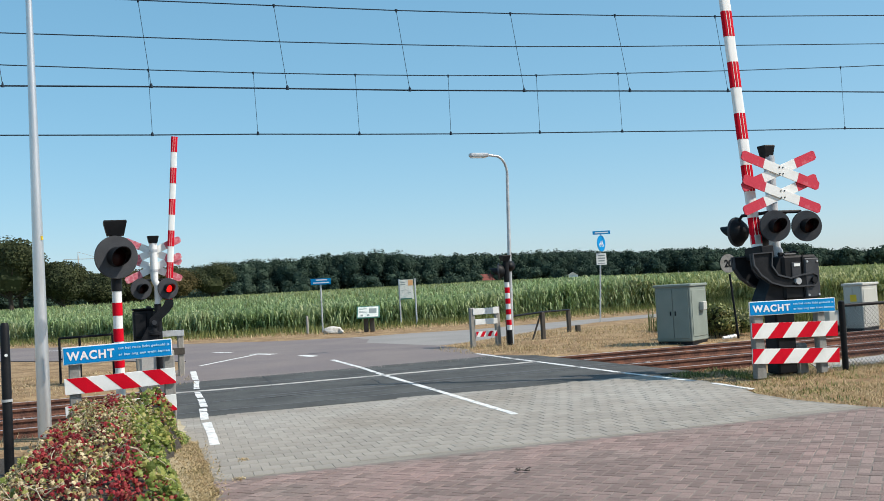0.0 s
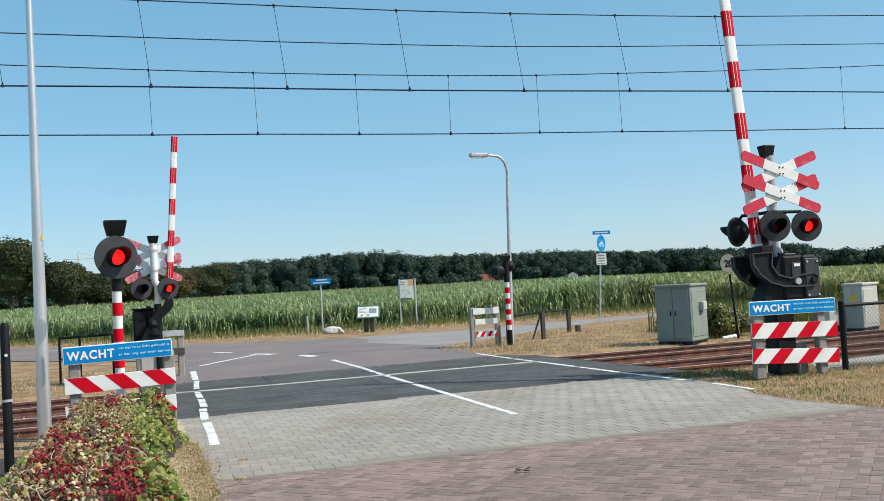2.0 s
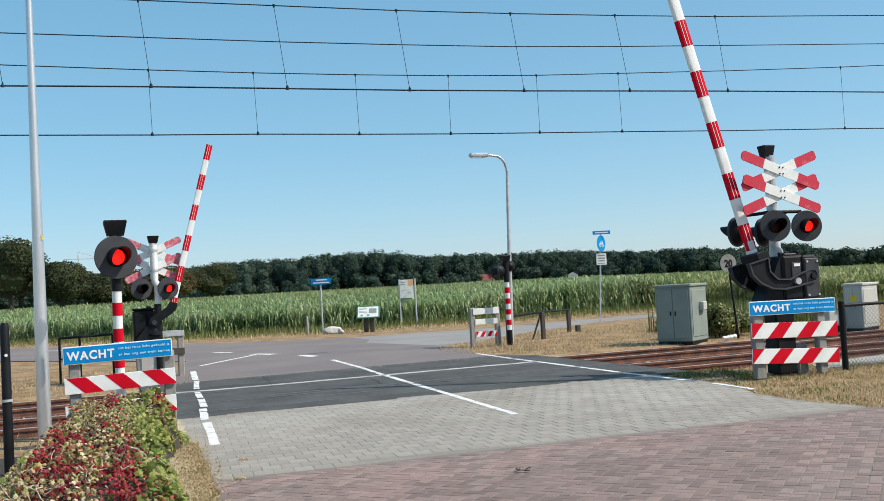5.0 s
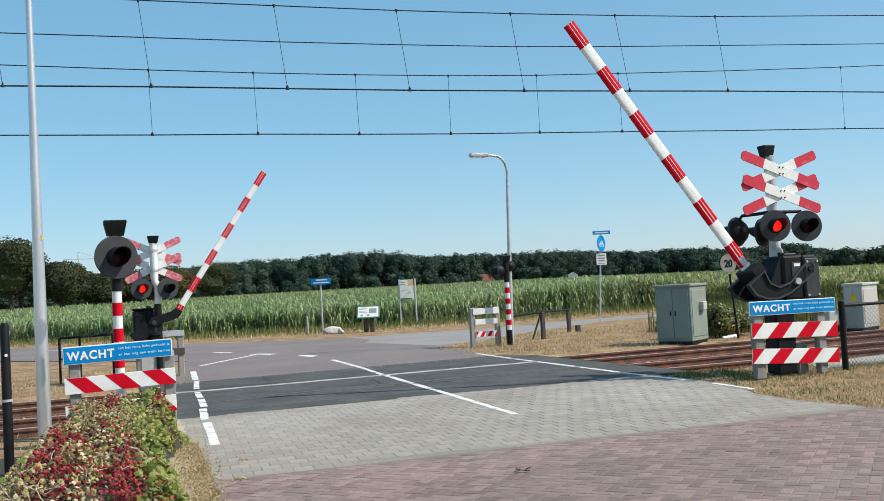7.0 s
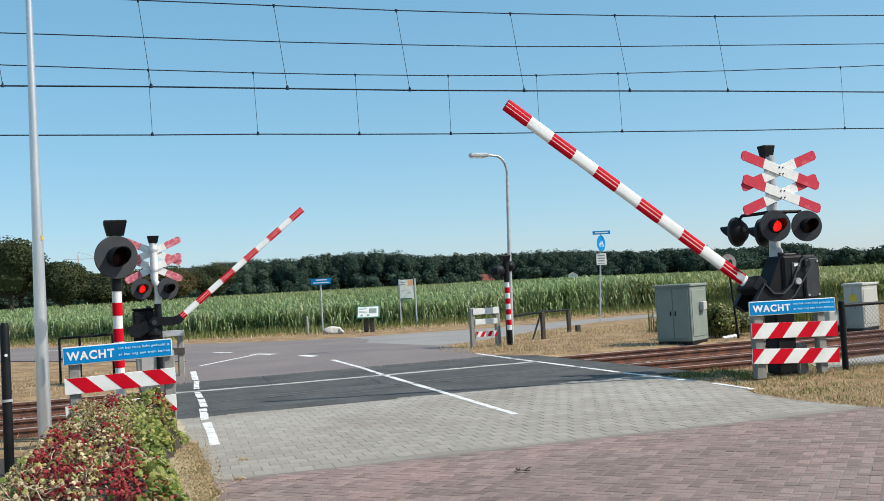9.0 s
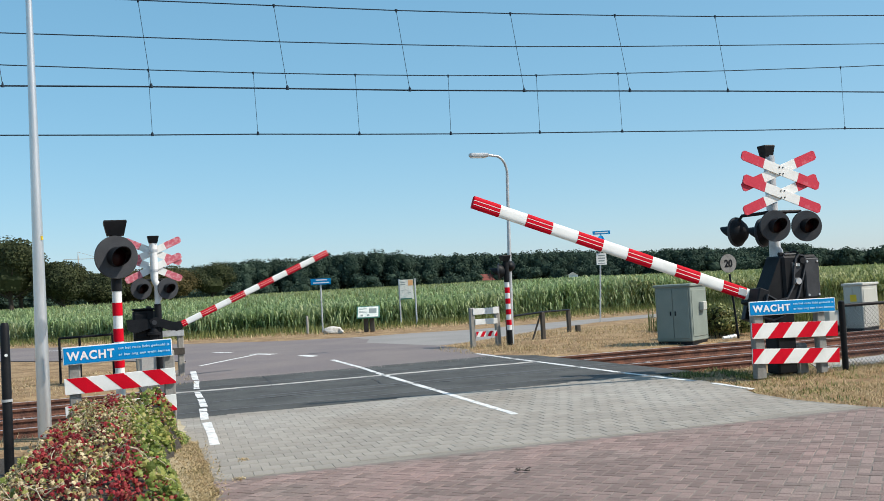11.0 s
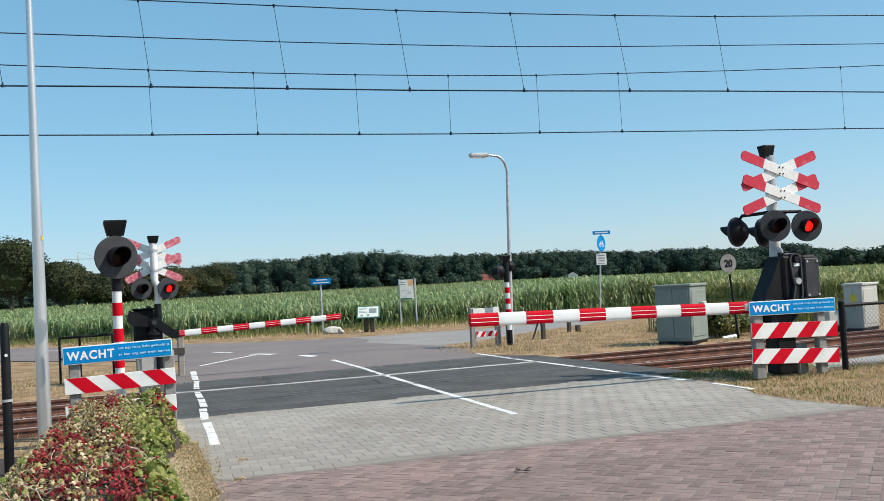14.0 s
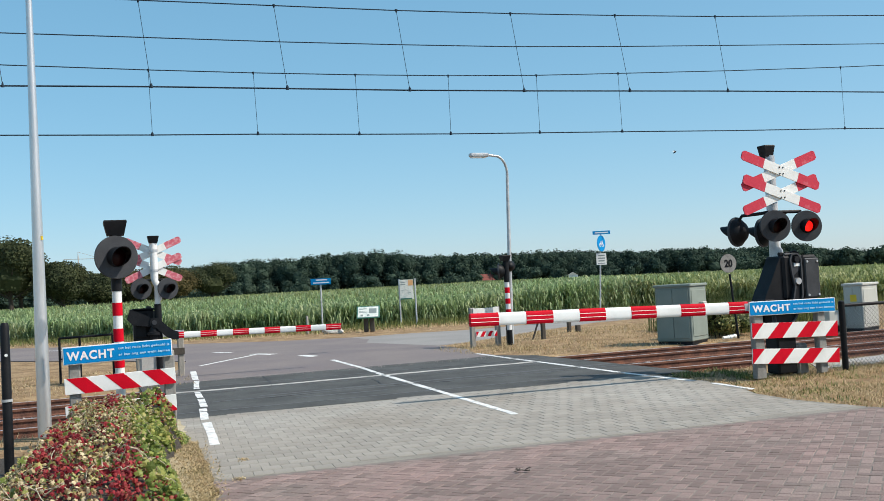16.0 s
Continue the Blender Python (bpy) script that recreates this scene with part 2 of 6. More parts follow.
# ---------- mesh building ----------
class Mesh:
    def __init__(self):
        self.v, self.f = [], []

    def add(self, verts, faces):
        k = len(self.v)
        self.v += [tuple(p) for p in verts]
        self.f += [tuple(i + k for i in f) for f in faces]
        return self

    def box(self, cx, cy, cz, sx, sy, sz, c=0.0, m=None):
        """A box with chamfered edges, given its centre and its size."""
        hx, hy, hz = sx / 2, sy / 2, sz / 2
        c = min(c, hx * 0.9, hy * 0.9, hz * 0.9)
        if c <= 0:
            vs = [Vector((x * hx, y * hy, z * hz)) for z in (-1, 1) for y in (-1, 1) for x in (-1, 1)]
            fs = [(0, 2, 3, 1), (4, 5, 7, 6), (0, 1, 5, 4), (2, 6, 7, 3), (0, 4, 6, 2), (1, 3, 7, 5)]
        else:
            vs, ix = [], {}
            for sxn in (-1, 1):
                for syn in (-1, 1):
                    for szn in (-1, 1):
                        for ax in range(3):
                            p = [sxn * (hx - c), syn * (hy - c), szn * (hz - c)]
                            p[ax] = (sxn * hx, syn * hy, szn * hz)[ax]
                            ix[sxn, syn, szn, ax] = len(vs)
                            vs.append(Vector(p))
            fs = []
            for ax in range(3):
                o = [a for a in range(3) if a != ax]
                for s in (-1, 1):
                    q = []
                    for a, b in ((-1, -1), (1, -1), (1, 1), (-1, 1)):
                        k = [0, 0, 0]
                        k[ax], k[o[0]], k[o[1]] = s, a, b
                        q.append(ix[(*k, ax)])
                    flip = (s < 0) != (ax == 1)
                    fs.append(tuple(reversed(q)) if flip else tuple(q))
            for ax in range(3):
                o = [a for a in range(3) if a != ax]
                for a in (-1, 1):
                    for b in (-1, 1):
                        q = []
                        for s, w in ((-1, o[0]), (1, o[0]), (1, o[1]), (-1, o[1])):
                            k = [0, 0, 0]
                            k[ax], k[o[0]], k[o[1]] = s, a, b
                            q.append(ix[(*k, w)])
                        fs.append(tuple(q))
            for sxn in (-1, 1):
                for syn in (-1, 1):
                    for szn in (-1, 1):
                        fs.append(tuple(ix[sxn, syn, szn, a] for a in range(3)))
        t = Vector((cx, cy, cz))
        return self.add([(m @ (p + t)) if m else p + t for p in vs], fs)

    def tube(self, pts, radii, n=12, caps=True):
        """A round tube along a path."""
        pts = [Vector(p) for p in pts]
        if not hasattr(radii, "__len__"):
            radii = [radii] * len(pts)
        rings = []
        for i, p in enumerate(pts):
            d = (pts[min(i + 1, len(pts) - 1)] - pts[max(i - 1, 0)]).normalized()
            a = d.cross(Vector((0, 0, 1)) if abs(d.z) < 0.95 else Vector((0, 1, 0))).normalized()
            b = d.cross(a)
            rings.append([p + (a * math.cos(k * math.tau / n) + b * math.sin(k * math.tau / n)) * radii[i] for k in range(n)])
        vs = [q for r in rings for q in r]
        fs = [(i * n + k, i * n + (k + 1) % n, (i + 1) * n + (k + 1) % n, (i + 1) * n + k) for i in range(len(pts) - 1) for k in range(n)]
        if caps:
            fs += [tuple(range(n))[::-1], tuple((len(pts) - 1) * n + k for k in range(n))]
        return self.add(vs, fs)

    def prism(self, poly, y0, y1, m=None):
        """A flat polygon in x and z, thickened from y0 to y1."""
        n = len(poly)
        vs = [Vector((x, y, z)) for y in (y0, y1) for x, z in poly]
        if m:
            vs = [m @ p for p in vs]
        fs = [tuple(range(n)), tuple(range(2 * n - 1, n - 1, -1))] + [(i, i + n, (i + 1) % n + n, (i + 1) % n) for i in range(n)]
        return self.add(vs, fs)

    def slab(self, poly, z0, z1):
        """A plan polygon in x and y, thickened from z0 to z1."""
        n = len(poly)
        vs = [(x, y, z) for z in (z0, z1) for x, y in poly]
        fs = [tuple(range(n))[::-1], tuple(range(n, 2 * n))] + [(i, (i + 1) % n, (i + 1) % n + n, i + n) for i in range(n)]
        return self.add(vs, fs)

    def data(self, name, mat, smooth=False):
        me = bpy.data.meshes.new(name)
        me.from_pydata(self.v, [], self.f)
        if mat:
            me.materials.append(mat)
        bm = bmesh.new()
        bm.from_mesh(me)
        if len(self.f) < 20000:
            bmesh.ops.recalc_face_normals(bm, faces=bm.faces)
        bm.to_mesh(me)
        bm.free()
        if smooth:
            me.polygons.foreach_set("use_smooth", [True] * len(me.polygons))
            me.set_sharp_from_angle(angle=radians(40))
        me.update()
        return me


def part(name, mesh, mat, parent, label="", smooth=False, m=None):
    ob = new(name, mesh.data(name, mat, smooth))
    ob.parent = parent
    if m is not None:
        ob.matrix_basis = m
    return tagged(ob, label)


def thing(name, m, label, category, group="", kind=""):
    ob = new(name)
    ob.empty_display_size = 0.1
    ob.matrix_basis = m
    return tagged(ob, label, category, group, kind)


def solid(name, mesh, mat, label, category, m=None, group="", kind="", smooth=False):
    ob = new(name, mesh.data(name, mat, smooth))
    if m is not None:
        ob.matrix_basis = m
    return tagged(ob, label, category, group, kind)


def at_uv(u, v, z=0.0, yaw=0.0):
    p = W(u, v, z)
    return pose(p.x, p.y, p.z, 0, 0, YAW + yaw)


def writing(name, text, width, height, mat, parent, m, label="", bold=0.042, spacing=1.0):
    """Raised letters in the built-in font, fitted to a width and a height."""
    c = bpy.data.curves.new(name, "FONT")
    c.body, c.size, c.extrude, c.offset = text, 1.0, 0.004, bold
    c.space_character = spacing
    c.resolution_u = 4
    o = bpy.data.objects.new(name, c)
    scene.collection.objects.link(o)
    me = bpy.data.meshes.new_from_object(o)
    bpy.data.objects.remove(o)
    bpy.data.curves.remove(c)
    co = np.array([p.co[:] for p in me.vertices])
    lo, hi = co.min(0), co.max(0)
    co[:, 0] = (co[:, 0] - lo[0]) * width / (hi[0] - lo[0])
    co[:, 1] = (co[:, 1] - lo[1]) * height / (hi[1] - lo[1])
    co[:, 2] = (co[:, 2] - lo[2]) * 0.004 / (hi[2] - lo[2])
    me.vertices.foreach_set("co", co.ravel())
    me.materials.clear()
    me.materials.append(mat)
    ob = new(name, me)
    ob.parent = parent
    ob.matrix_basis = m
    return tagged(ob, label)


# ---------- ground, roads and tracks ----------
def ground_height(u, v):
    z = -0.028 + 0.02 * noise.noise(Vector((u * 0.5, v * 0.5, 3)))
    lo, hi = RAILS[0] - 1.0, RAILS[3] + 0.9
    dip = min(max((v - lo) / 0.5, 0), max((hi - v) / 0.5, 0), 1)
    z -= 0.2 * max(dip, 0)
    if 3 < u and 22.5 < v < 45:
        z += 0.10 * math.exp(-((u - 17) / 3.5) ** 2 - ((v - 28.5) / 3.0) ** 2)
    far = max(v - 60, 0)
    return z + 1.3 * min(far / 200, 1) ** 1.2


def build_ground():
    us = [-1800, -700, -300, -150, -80, -50] + [x * 0.8 for x in range(-50, 70)] + [60, 75, 100, 160, 320, 700, 1800]
    vs = [-1500, -500, -150, -50, -20, -8, 0, 4, 7] + [8 + x * 0.5 for x in range(0, 14)] + [15.2, 15.41, 15.7, 15.91, 16.5, 17.5, 18.8, 20, 21, 21.6, 21.85, 22.135, 22.5] \
        + [23 + x * 0.8 for x in range(0, 35)] + [54, 60, 80, 110, 150, 200, 260, 400, 700, 1300, 2500]
    me = Mesh()
    n = len(us)
    me.v = [tuple(W(u, v, ground_height(u, v))) for v in vs for u in us]
    me.f = [(j * n + i, j * n + i + 1, (j + 1) * n + i + 1, (j + 1) * n + i) for j in range(len(vs) - 1) for i in range(n - 1)]
    solid("ground", me, M_GRASS, "dry straw-coloured grass verge reaching the horizon", "ground", kind="structure", smooth=True)
    b = Mesh()
    b.slab([tuple(W(u, v)[:2]) for u, v in ((-200, 15.75), (250, 15.75), (250, 21.85), (-200, 21.85))], -0.4, -0.205)
    solid("ballast_bed", b, M_BALLAST, "grey-brown crushed stone ballast under the tracks", "ballast", kind="structure")


build_ground()

# the carriageway over the tracks
LEFT, RIGHT = 1.05, 10.75
b = Mesh().slab([tuple(W(u, v)[:2]) for u, v in ((LEFT, 15.76), (RIGHT, 15.55), (RIGHT, 22.3), (RIGHT - 0.6, 23.3), (LEFT, 22.75))], -0.3, 0.0)
solid("crossing_deck", b, M_ASPHALT, "dark grey asphalt deck between the rails of the level crossing", "road", kind="structure")
b = Mesh().slab([tuple(W(u, v)[:2]) for u, v in ((LEFT + 0.15, 22.75), (RIGHT - 0.6, 23.3), (10.1, 24.9), (10.6, 26.6), (10.7, 29.5), (9.7, 34.5), (10.5, 36.9), (10.5, 39.6), (7.7, 41.0),
                                                  (4.2, 44.6), (-4.3, 55.0), (-40, 97), (-40, 84), (-20, 60.5), (-3.2, 40.8), (0.5, 35.2), (2.9, 31.4), (2.55, 28.5))], -0.2, 0.0)
solid("far_road", b, M_ROAD, "worn reddish-grey asphalt road beyond the crossing", "road", kind="structure")
b = Mesh().slab([tuple(W(u, v)[:2]) for u, v in ((9.7, 34.5), (10.7, 29.5), (12.6, 30.6), (16.5, 34.2), (21.2, 37.7), (27, 39.4), (60, 45.0), (60, 49.0), (26.7, 41.8), (21, 40.7), (15.6, 39.0), (13.4, 39.7), (10.5, 39.6), (10.5, 36.9))], -0.2, -0.004)
solid("cycle_path", b, M_PATH, "pale grey concrete cycle path bending off the road", "path", kind="structure")
EDGE_RIGHT = [(-40, 9.5), (9.3, 9.5), (10.3, 9.34), (11.0, 9.24), (11.9, 9.34), (12.6, 9.6), (13.2, 9.85), (15.7, 9.95)]


def between(pts, x):
    """Height of a broken line at x."""
    for (a, ya), (c, yc) in zip(pts, pts[1:]):
        if x <= c:
            return ya + (yc - ya) * (x - a) / (c - a)
    return pts[-1][1]


def brick_edge(u):
    """Where the bricks meet the pavers."""
    return 10.02 - 0.035 * (u - 1.2)


b = Mesh().slab([tuple(W(u, v)[:2]) for u, v in [(1.08, brick_edge(1.08)), (9.42, brick_edge(9.42))] + [(u, v) for v, u in EDGE_RIGHT[2:-1]] + [(9.95, 15.56), (LEFT, 15.755), (LEFT, 12.6), (1.08, 12.3)]], -0.25, -0.0042)
near_deck = solid("paver_road", b, M_JOINT, "grey concrete paver road leading up to the crossing", "road", kind="structure")
b = Mesh().slab([tuple(W(u, v)[:2]) for u, v in ((1.0, -30), (9.0, -30), (9.5, 6.0), (9.5, 9.3), (9.44, brick_edge(9.44) - 0.002), (1.02, brick_edge(1.02) - 0.002))], -0.25, -0.0036)
red_deck = solid("brick_road", b, M_JOINTRED, "red-brown clay brick road before the crossing", "road", kind="structure")


def strip(mesh, pts, width, z0=-0.01, z1=0.004, ragged=0.0):
    """A painted line along plan points, with worn uneven edges."""
    rnd = random.Random(int(pts[0][0] * 1000 + pts[0][1] * 77))
    for (ua, va), (ub, vb) in zip(pts, pts[1:]):
        d = Vector((ub - ua, vb - va))
        n = max(1, int(d.length / 0.3)) if ragged else 1
        s = Vector((-d.y, d.x)).normalized() * width / 2
        one, two = [], []
        for k in range(n + 1):
            f = k / n
            p = Vector((ua, va)) + d * f
            one.append(p + s * (1 + ragged * rnd.uniform(-1, 0.6)))
            two.append(p - s * (1 + ragged * rnd.uniform(-1, 0.6)))
        for k in range(n):
            mesh.slab([tuple(W(q.x, q.y)[:2]) for q in (one[k], one[k + 1], two[k + 1], two[k])], z0, z1)


def line_uv(x, y):
    return (x * CA + y * SA, -x * SA + y * CA)


def markings():
    rows = {
        "edge_line": [((2.60, 26.3), (2.36, 23.4), 0.2), ((2.34, 23.0), (2.12, 20.9), 0.16), ((2.05, 20.1), (1.98, 18.9), 0.17), ((1.96, 18.6), (1.86, 17.2), 0.17),
                      ((1.80, 16.9), (1.66, 15.3), 0.17), ((1.64, 14.9), (1.47, 12.5), 0.17)],
        "centre_line": [((6.46, 26.6), (6.30, 23.05), 0.15), ((6.30, 23.0), (6.14, 21.05), 0.14), ((6.13, 20.95), (5.98, 18.55), 0.15), ((5.98, 18.5), (5.87, 16.75), 0.15), ((5.87, 16.68), (5.78, 15.2), 0.14),
                        ((5.77, 15.16), (5.68, 13.64), 0.13), ((5.67, 13.6), (5.60, 12.4), 0.13)],
        "verge_line": [((10.02, 24.5), (9.89, 21.9), 0.15), ((9.88, 21.7), (9.80, 18.5), 0.16), ((9.80, 18.45), (9.74, 16.6), 0.14), ((9.74, 16.5), (9.72, 15.45), 0.14), ((9.72, 15.3), (9.74, 14.1), 0.14),
                       ((9.74, 13.5), (9.66, 12.4), 0.12)],
        "junction_dash": [((*line_uv(-4.56, 30.08),), (*line_uv(-4.05, 29.17),), 0.35), ((*line_uv(-6.5, 32.3),), (*line_uv(-5.71, 31.5),), 0.4),
                          ((*line_uv(-8.4, 34.6),), (*line_uv(-7.65, 34.0),), 0.35), ((*line_uv(-18.6, 44.0),), (*line_uv(-16.4, 43.2),), 0.35)],
        "corner_line": [((*line_uv(-7.15, 27.7),), (*line_uv(-6.3, 32.2),), 0.13)],
    }
    for name, segs in rows.items():
        for a, c, w in segs:
            m = Mesh()
            strip(m, [a, c], w * (0.76 if name == "edge_line" else 0.84), ragged=0.16)
            solid(name, m, M_PAINT, "worn white painted line on the road", "road marking", kind="structure")
    m = Mesh()
    strip(m, [(1.1, 20.33), (4, 20.3), (7, 20.36), (9.85, 20.45)], 0.26, ragged=0.35)
    solid("deck_joint", m, M_STRIP, "pale joint strip across the asphalt deck", "road joint", kind="structure")
    m = Mesh()
    strip(m, [(3.0, 18.22), (6, 18.25), (10.6, 18.35)], 0.12)
    strip(m, [(3.5, 17.3), (5.2, 17.2)], 0.1)
    cracks = [((3.84, 22.84), (3.55, 19.97)), ((5.61, 19.66), (5.41, 18.27)), ((4.75, 18.59), (5.17, 18.55)), ((5.59, 18.06), (6.66, 17.71)), ((3.11, 17.72), (3.97, 17.80))]
    for a, b2 in cracks:
        c = Mesh()
        mid = ((a[0] + b2[0]) / 2 + 0.04, (a[1] + b2[1]) / 2 + 0.03)
        strip(c, [a, mid, b2], 0.035, ragged=0.6)
        solid("seam", c, M_TAR, "dark tar seam in the asphalt deck", "road joint", kind="structure")
    solid("deck_joint", m, M_FAINT, "faint grey joint in the asphalt deck", "road joint", kind="structure")


markings()


def rail_profile():
    return [(-0.07, -0.172), (0.07, -0.172), (0.07, -0.16), (0.014, -0.14), (0.01, -0.05), (0.034, -0.042), (0.036, -0.006), (0.03, 0.002), (-0.03, 0.002), (-0.036, -0.006), (-0.034, -0.042), (-0.01, -0.05), (-0.014, -0.14), (-0.07, -0.16)]


def build_rails():
    prof = rail_profile()
    n = len(prof)
    for v in RAILS:
        th = thing("railway_rail", at_uv(0, v), "rusty steel railway rail on sleepers", "rail", "rails of the two tracks")
        us = [-140, 0, 6, 12, 180]
        m = Mesh()
        m.v = [(u, y, z) for u in us for y, z in prof]
        m.f = [(i * n + k, i * n + (k + 1) % n, (i + 1) * n + (k + 1) % n, (i + 1) * n + k) for i in range(len(us) - 1) for k in range(n)] + [tuple(range(n)), tuple(range((len(us) - 1) * n, len(us) * n))]
        part("rail_body", m, M_RUST, th)
        part("rail_head", Mesh().box(-69.5, 0, 0.0035, 141, 0.052, 0.005), M_HEAD, th, "worn steel running surface")
        part("rail_head", Mesh().box(95.4, 0, 0.0035, 169.3, 0.052, 0.005), M_HEAD, th, "worn steel running surface")
        part("rail_head", Mesh().box(5.9, 0, 0.0025, 9.7, 0.078, 0.005), M_FAINT, th, "dull dusty rail head set in the asphalt")
    # sleepers
    base = None
    for v in ((RAILS[0] + RAILS[1]) / 2, (RAILS[2] + RAILS[3]) / 2):
        for k in range(-26, 60):
            u = k * 0.6
            if LEFT - 0.2 < u < RIGHT + 0.2:
                continue
            if base is None:
                base = solid("sleeper", Mesh().box(0, 0, 0, 0.24, 2.5, 0.16, 0.02), M_SLEEPER, "weathered concrete sleeper in the ballast", "sleeper", at_uv(u, v, -0.255), "sleepers")
            else:
                copy_thing(base, at_uv(u, v, -0.255))
    # ballast stones
    rnd = random.Random(4)
    m = Mesh()
    for _ in range(11000):
        u = rnd.choice((rnd.uniform(-9, 1.0), rnd.uniform(10.8, 28)))
        v = rnd.uniform(15.75, 21.8)
        s = rnd.uniform(0.02, 0.042)
        p = W(u, v, -0.20 + rnd.uniform(0, 0.03))
        ax = [Vector((rnd.uniform(-1, 1), rnd.uniform(-1, 1), rnd.uniform(-1, 1))).normalized() * s * rnd.uniform(0.7, 1.2) for _ in range(3)]
        m.add([p + ax[0], p - ax[0], p + ax[1], p - ax[1], p + ax[2], p - ax[2]], [(0, 2, 4), (2, 1, 4), (1, 3, 4), (3, 0, 4), (2, 0, 5), (1, 2, 5), (3, 1, 5), (0, 3, 5)])
    solid("ballast_stones", m, M_STONE, "loose grey ballast stones between the rails", "ballast", kind="stuff")


build_rails()


# ---------- overhead line ----------
def wire_path(pts, v, r, name, label, cat, lo=-45, hi=75):
    """pts: u and height along the plane v; carried on past both ends."""
    (ua, za), (ub, zb) = pts[0], pts[1]
    (uc, zc), (ud, zd) = pts[-2], pts[-1]
    path = [(lo, za + (za - zb) / (ub - ua) * (ua - lo) * 0.6)] + list(pts) + [(hi, zd + (zd - zc) / (ud - uc) * (hi - ud) * 0.6)]
    m = Mesh().tube([W(u, v, z) for u, z in path], r, 6)
    return solid(name, m, M_WIRE, label, cat)


def overhead():
    vn, vf = 17.128, 20.518
    m1 = [(1.04, 7.10), (3.40, 7.13), (5.74, 7.16), (8.13, 7.22), (10.52, 7.30), (13.02, 7.40), (17.77, 7.66)]
    c1 = [(-1.19, 5.55), (1.20, 5.59), (3.58, 5.61), (5.93, 5.63), (8.34, 5.67), (10.77, 5.72), (13.23, 5.77), (17.59, 5.84)]
    m2 = [(-1.41, 6.71), (1.39, 6.69), (3.56, 6.69), (5.83, 6.71), (8.06, 6.75), (10.33, 6.82), (12.59, 6.93), (16.05, 7.10), (19.62, 7.30), (21.15, 7.40)]
    c2 = [(-1.46, 5.31), (1.42, 5.33), (3.60, 5.36), (5.86, 5.37), (8.05, 5.39), (10.34, 5.43), (12.61, 5.47), (15.92, 5.52), (19.62, 5.60), (20.98, 5.62)]
    fd = [(-1.39, 7.35), (1.27, 7.37), (4.21, 7.39), (6.80, 7.43), (9.61, 7.49), (12.70, 7.61), (16.10, 7.77), (21.21, 8.01)]
    wire_path(m1, vn, 0.0105, "messenger_wire", "dark messenger wire high over the near track", "overhead wire")
    a = wire_path(c1, vn, 0.0145, "contact_wire", "dark contact wire over the near track", "overhead wire")
    wire_path(m2, vf, 0.011, "messenger_wire", "dark messenger wire high over the far track", "overhead wire")
    b = wire_path(c2, vf, 0.0135, "contact_wire", "dark contact wire over the far track", "overhead wire")
    wire_path(fd, vf, 0.0115, "feeder_wire", "dark feeder wire strung above the tracks", "overhead wire")
    for par, v, tops, bots in ((a, vn, m1[:6], c1[1:7]), (b, vf, m2[1:7] + [m2[8]], c2[1:7] + [c2[8]])):
        for (ut, zt), (ub, zb) in zip(tops, bots):
            part("dropper", Mesh().tube([W(ut, v, zt), W(ub, v, zb)], 0.0048, 6), M_WIRE, par)
            part("clamp", Mesh().tube([W(ub - 0.004, v, zb + 0.07), W(ub, v, zb + 0.03), W(ub, v, zb - 0.02)], [0.008, 0.026, 0.03], 8), M_WIRE, par)
            part("clamp", Mesh().tube([W(ut, v, zt + 0.02), W(ut, v, zt - 0.05)], [0.026, 0.01], 8), M_WIRE, par)
    # the left end of the near system
    part("dropper", Mesh().tube([W(-1.32, vn, 7.08), W(-1.15, vn, 5.55)], 0.0048, 6), M_WIRE, a)
    part("clamp", Mesh().tube([W(-1.15, vn, 5.62), W(-1.15, vn, 5.53)], [0.008, 0.03], 8), M_WIRE, a)


overhead()


# ---------- warning lights ----------
GLOWS = []


def dome(r, depth, y0, n=28, rings=4):
    m = Mesh()
    m.v = [(0, y0 - depth, 0)]
    for k in range(1, rings + 1):
        a = k / rings
        for i in range(n):
            t = i * math.tau / n
            m.v.append((r * a * math.cos(t), y0 - depth * (1 - a * a), r * a * math.sin(t)))
    m.f = [(0, 1 + (i + 1) % n, 1 + i) for i in range(n)]
    for k in range(rings - 1):
        for i in range(n):
            a, b2 = 1 + k * n + i, 1 + k * n + (i + 1) % n
            m.f.append((a, b2, b2 + n, a + n))
    m.f.append(tuple(1 + (rings - 1) * n + i for i in range(n)))
    return m


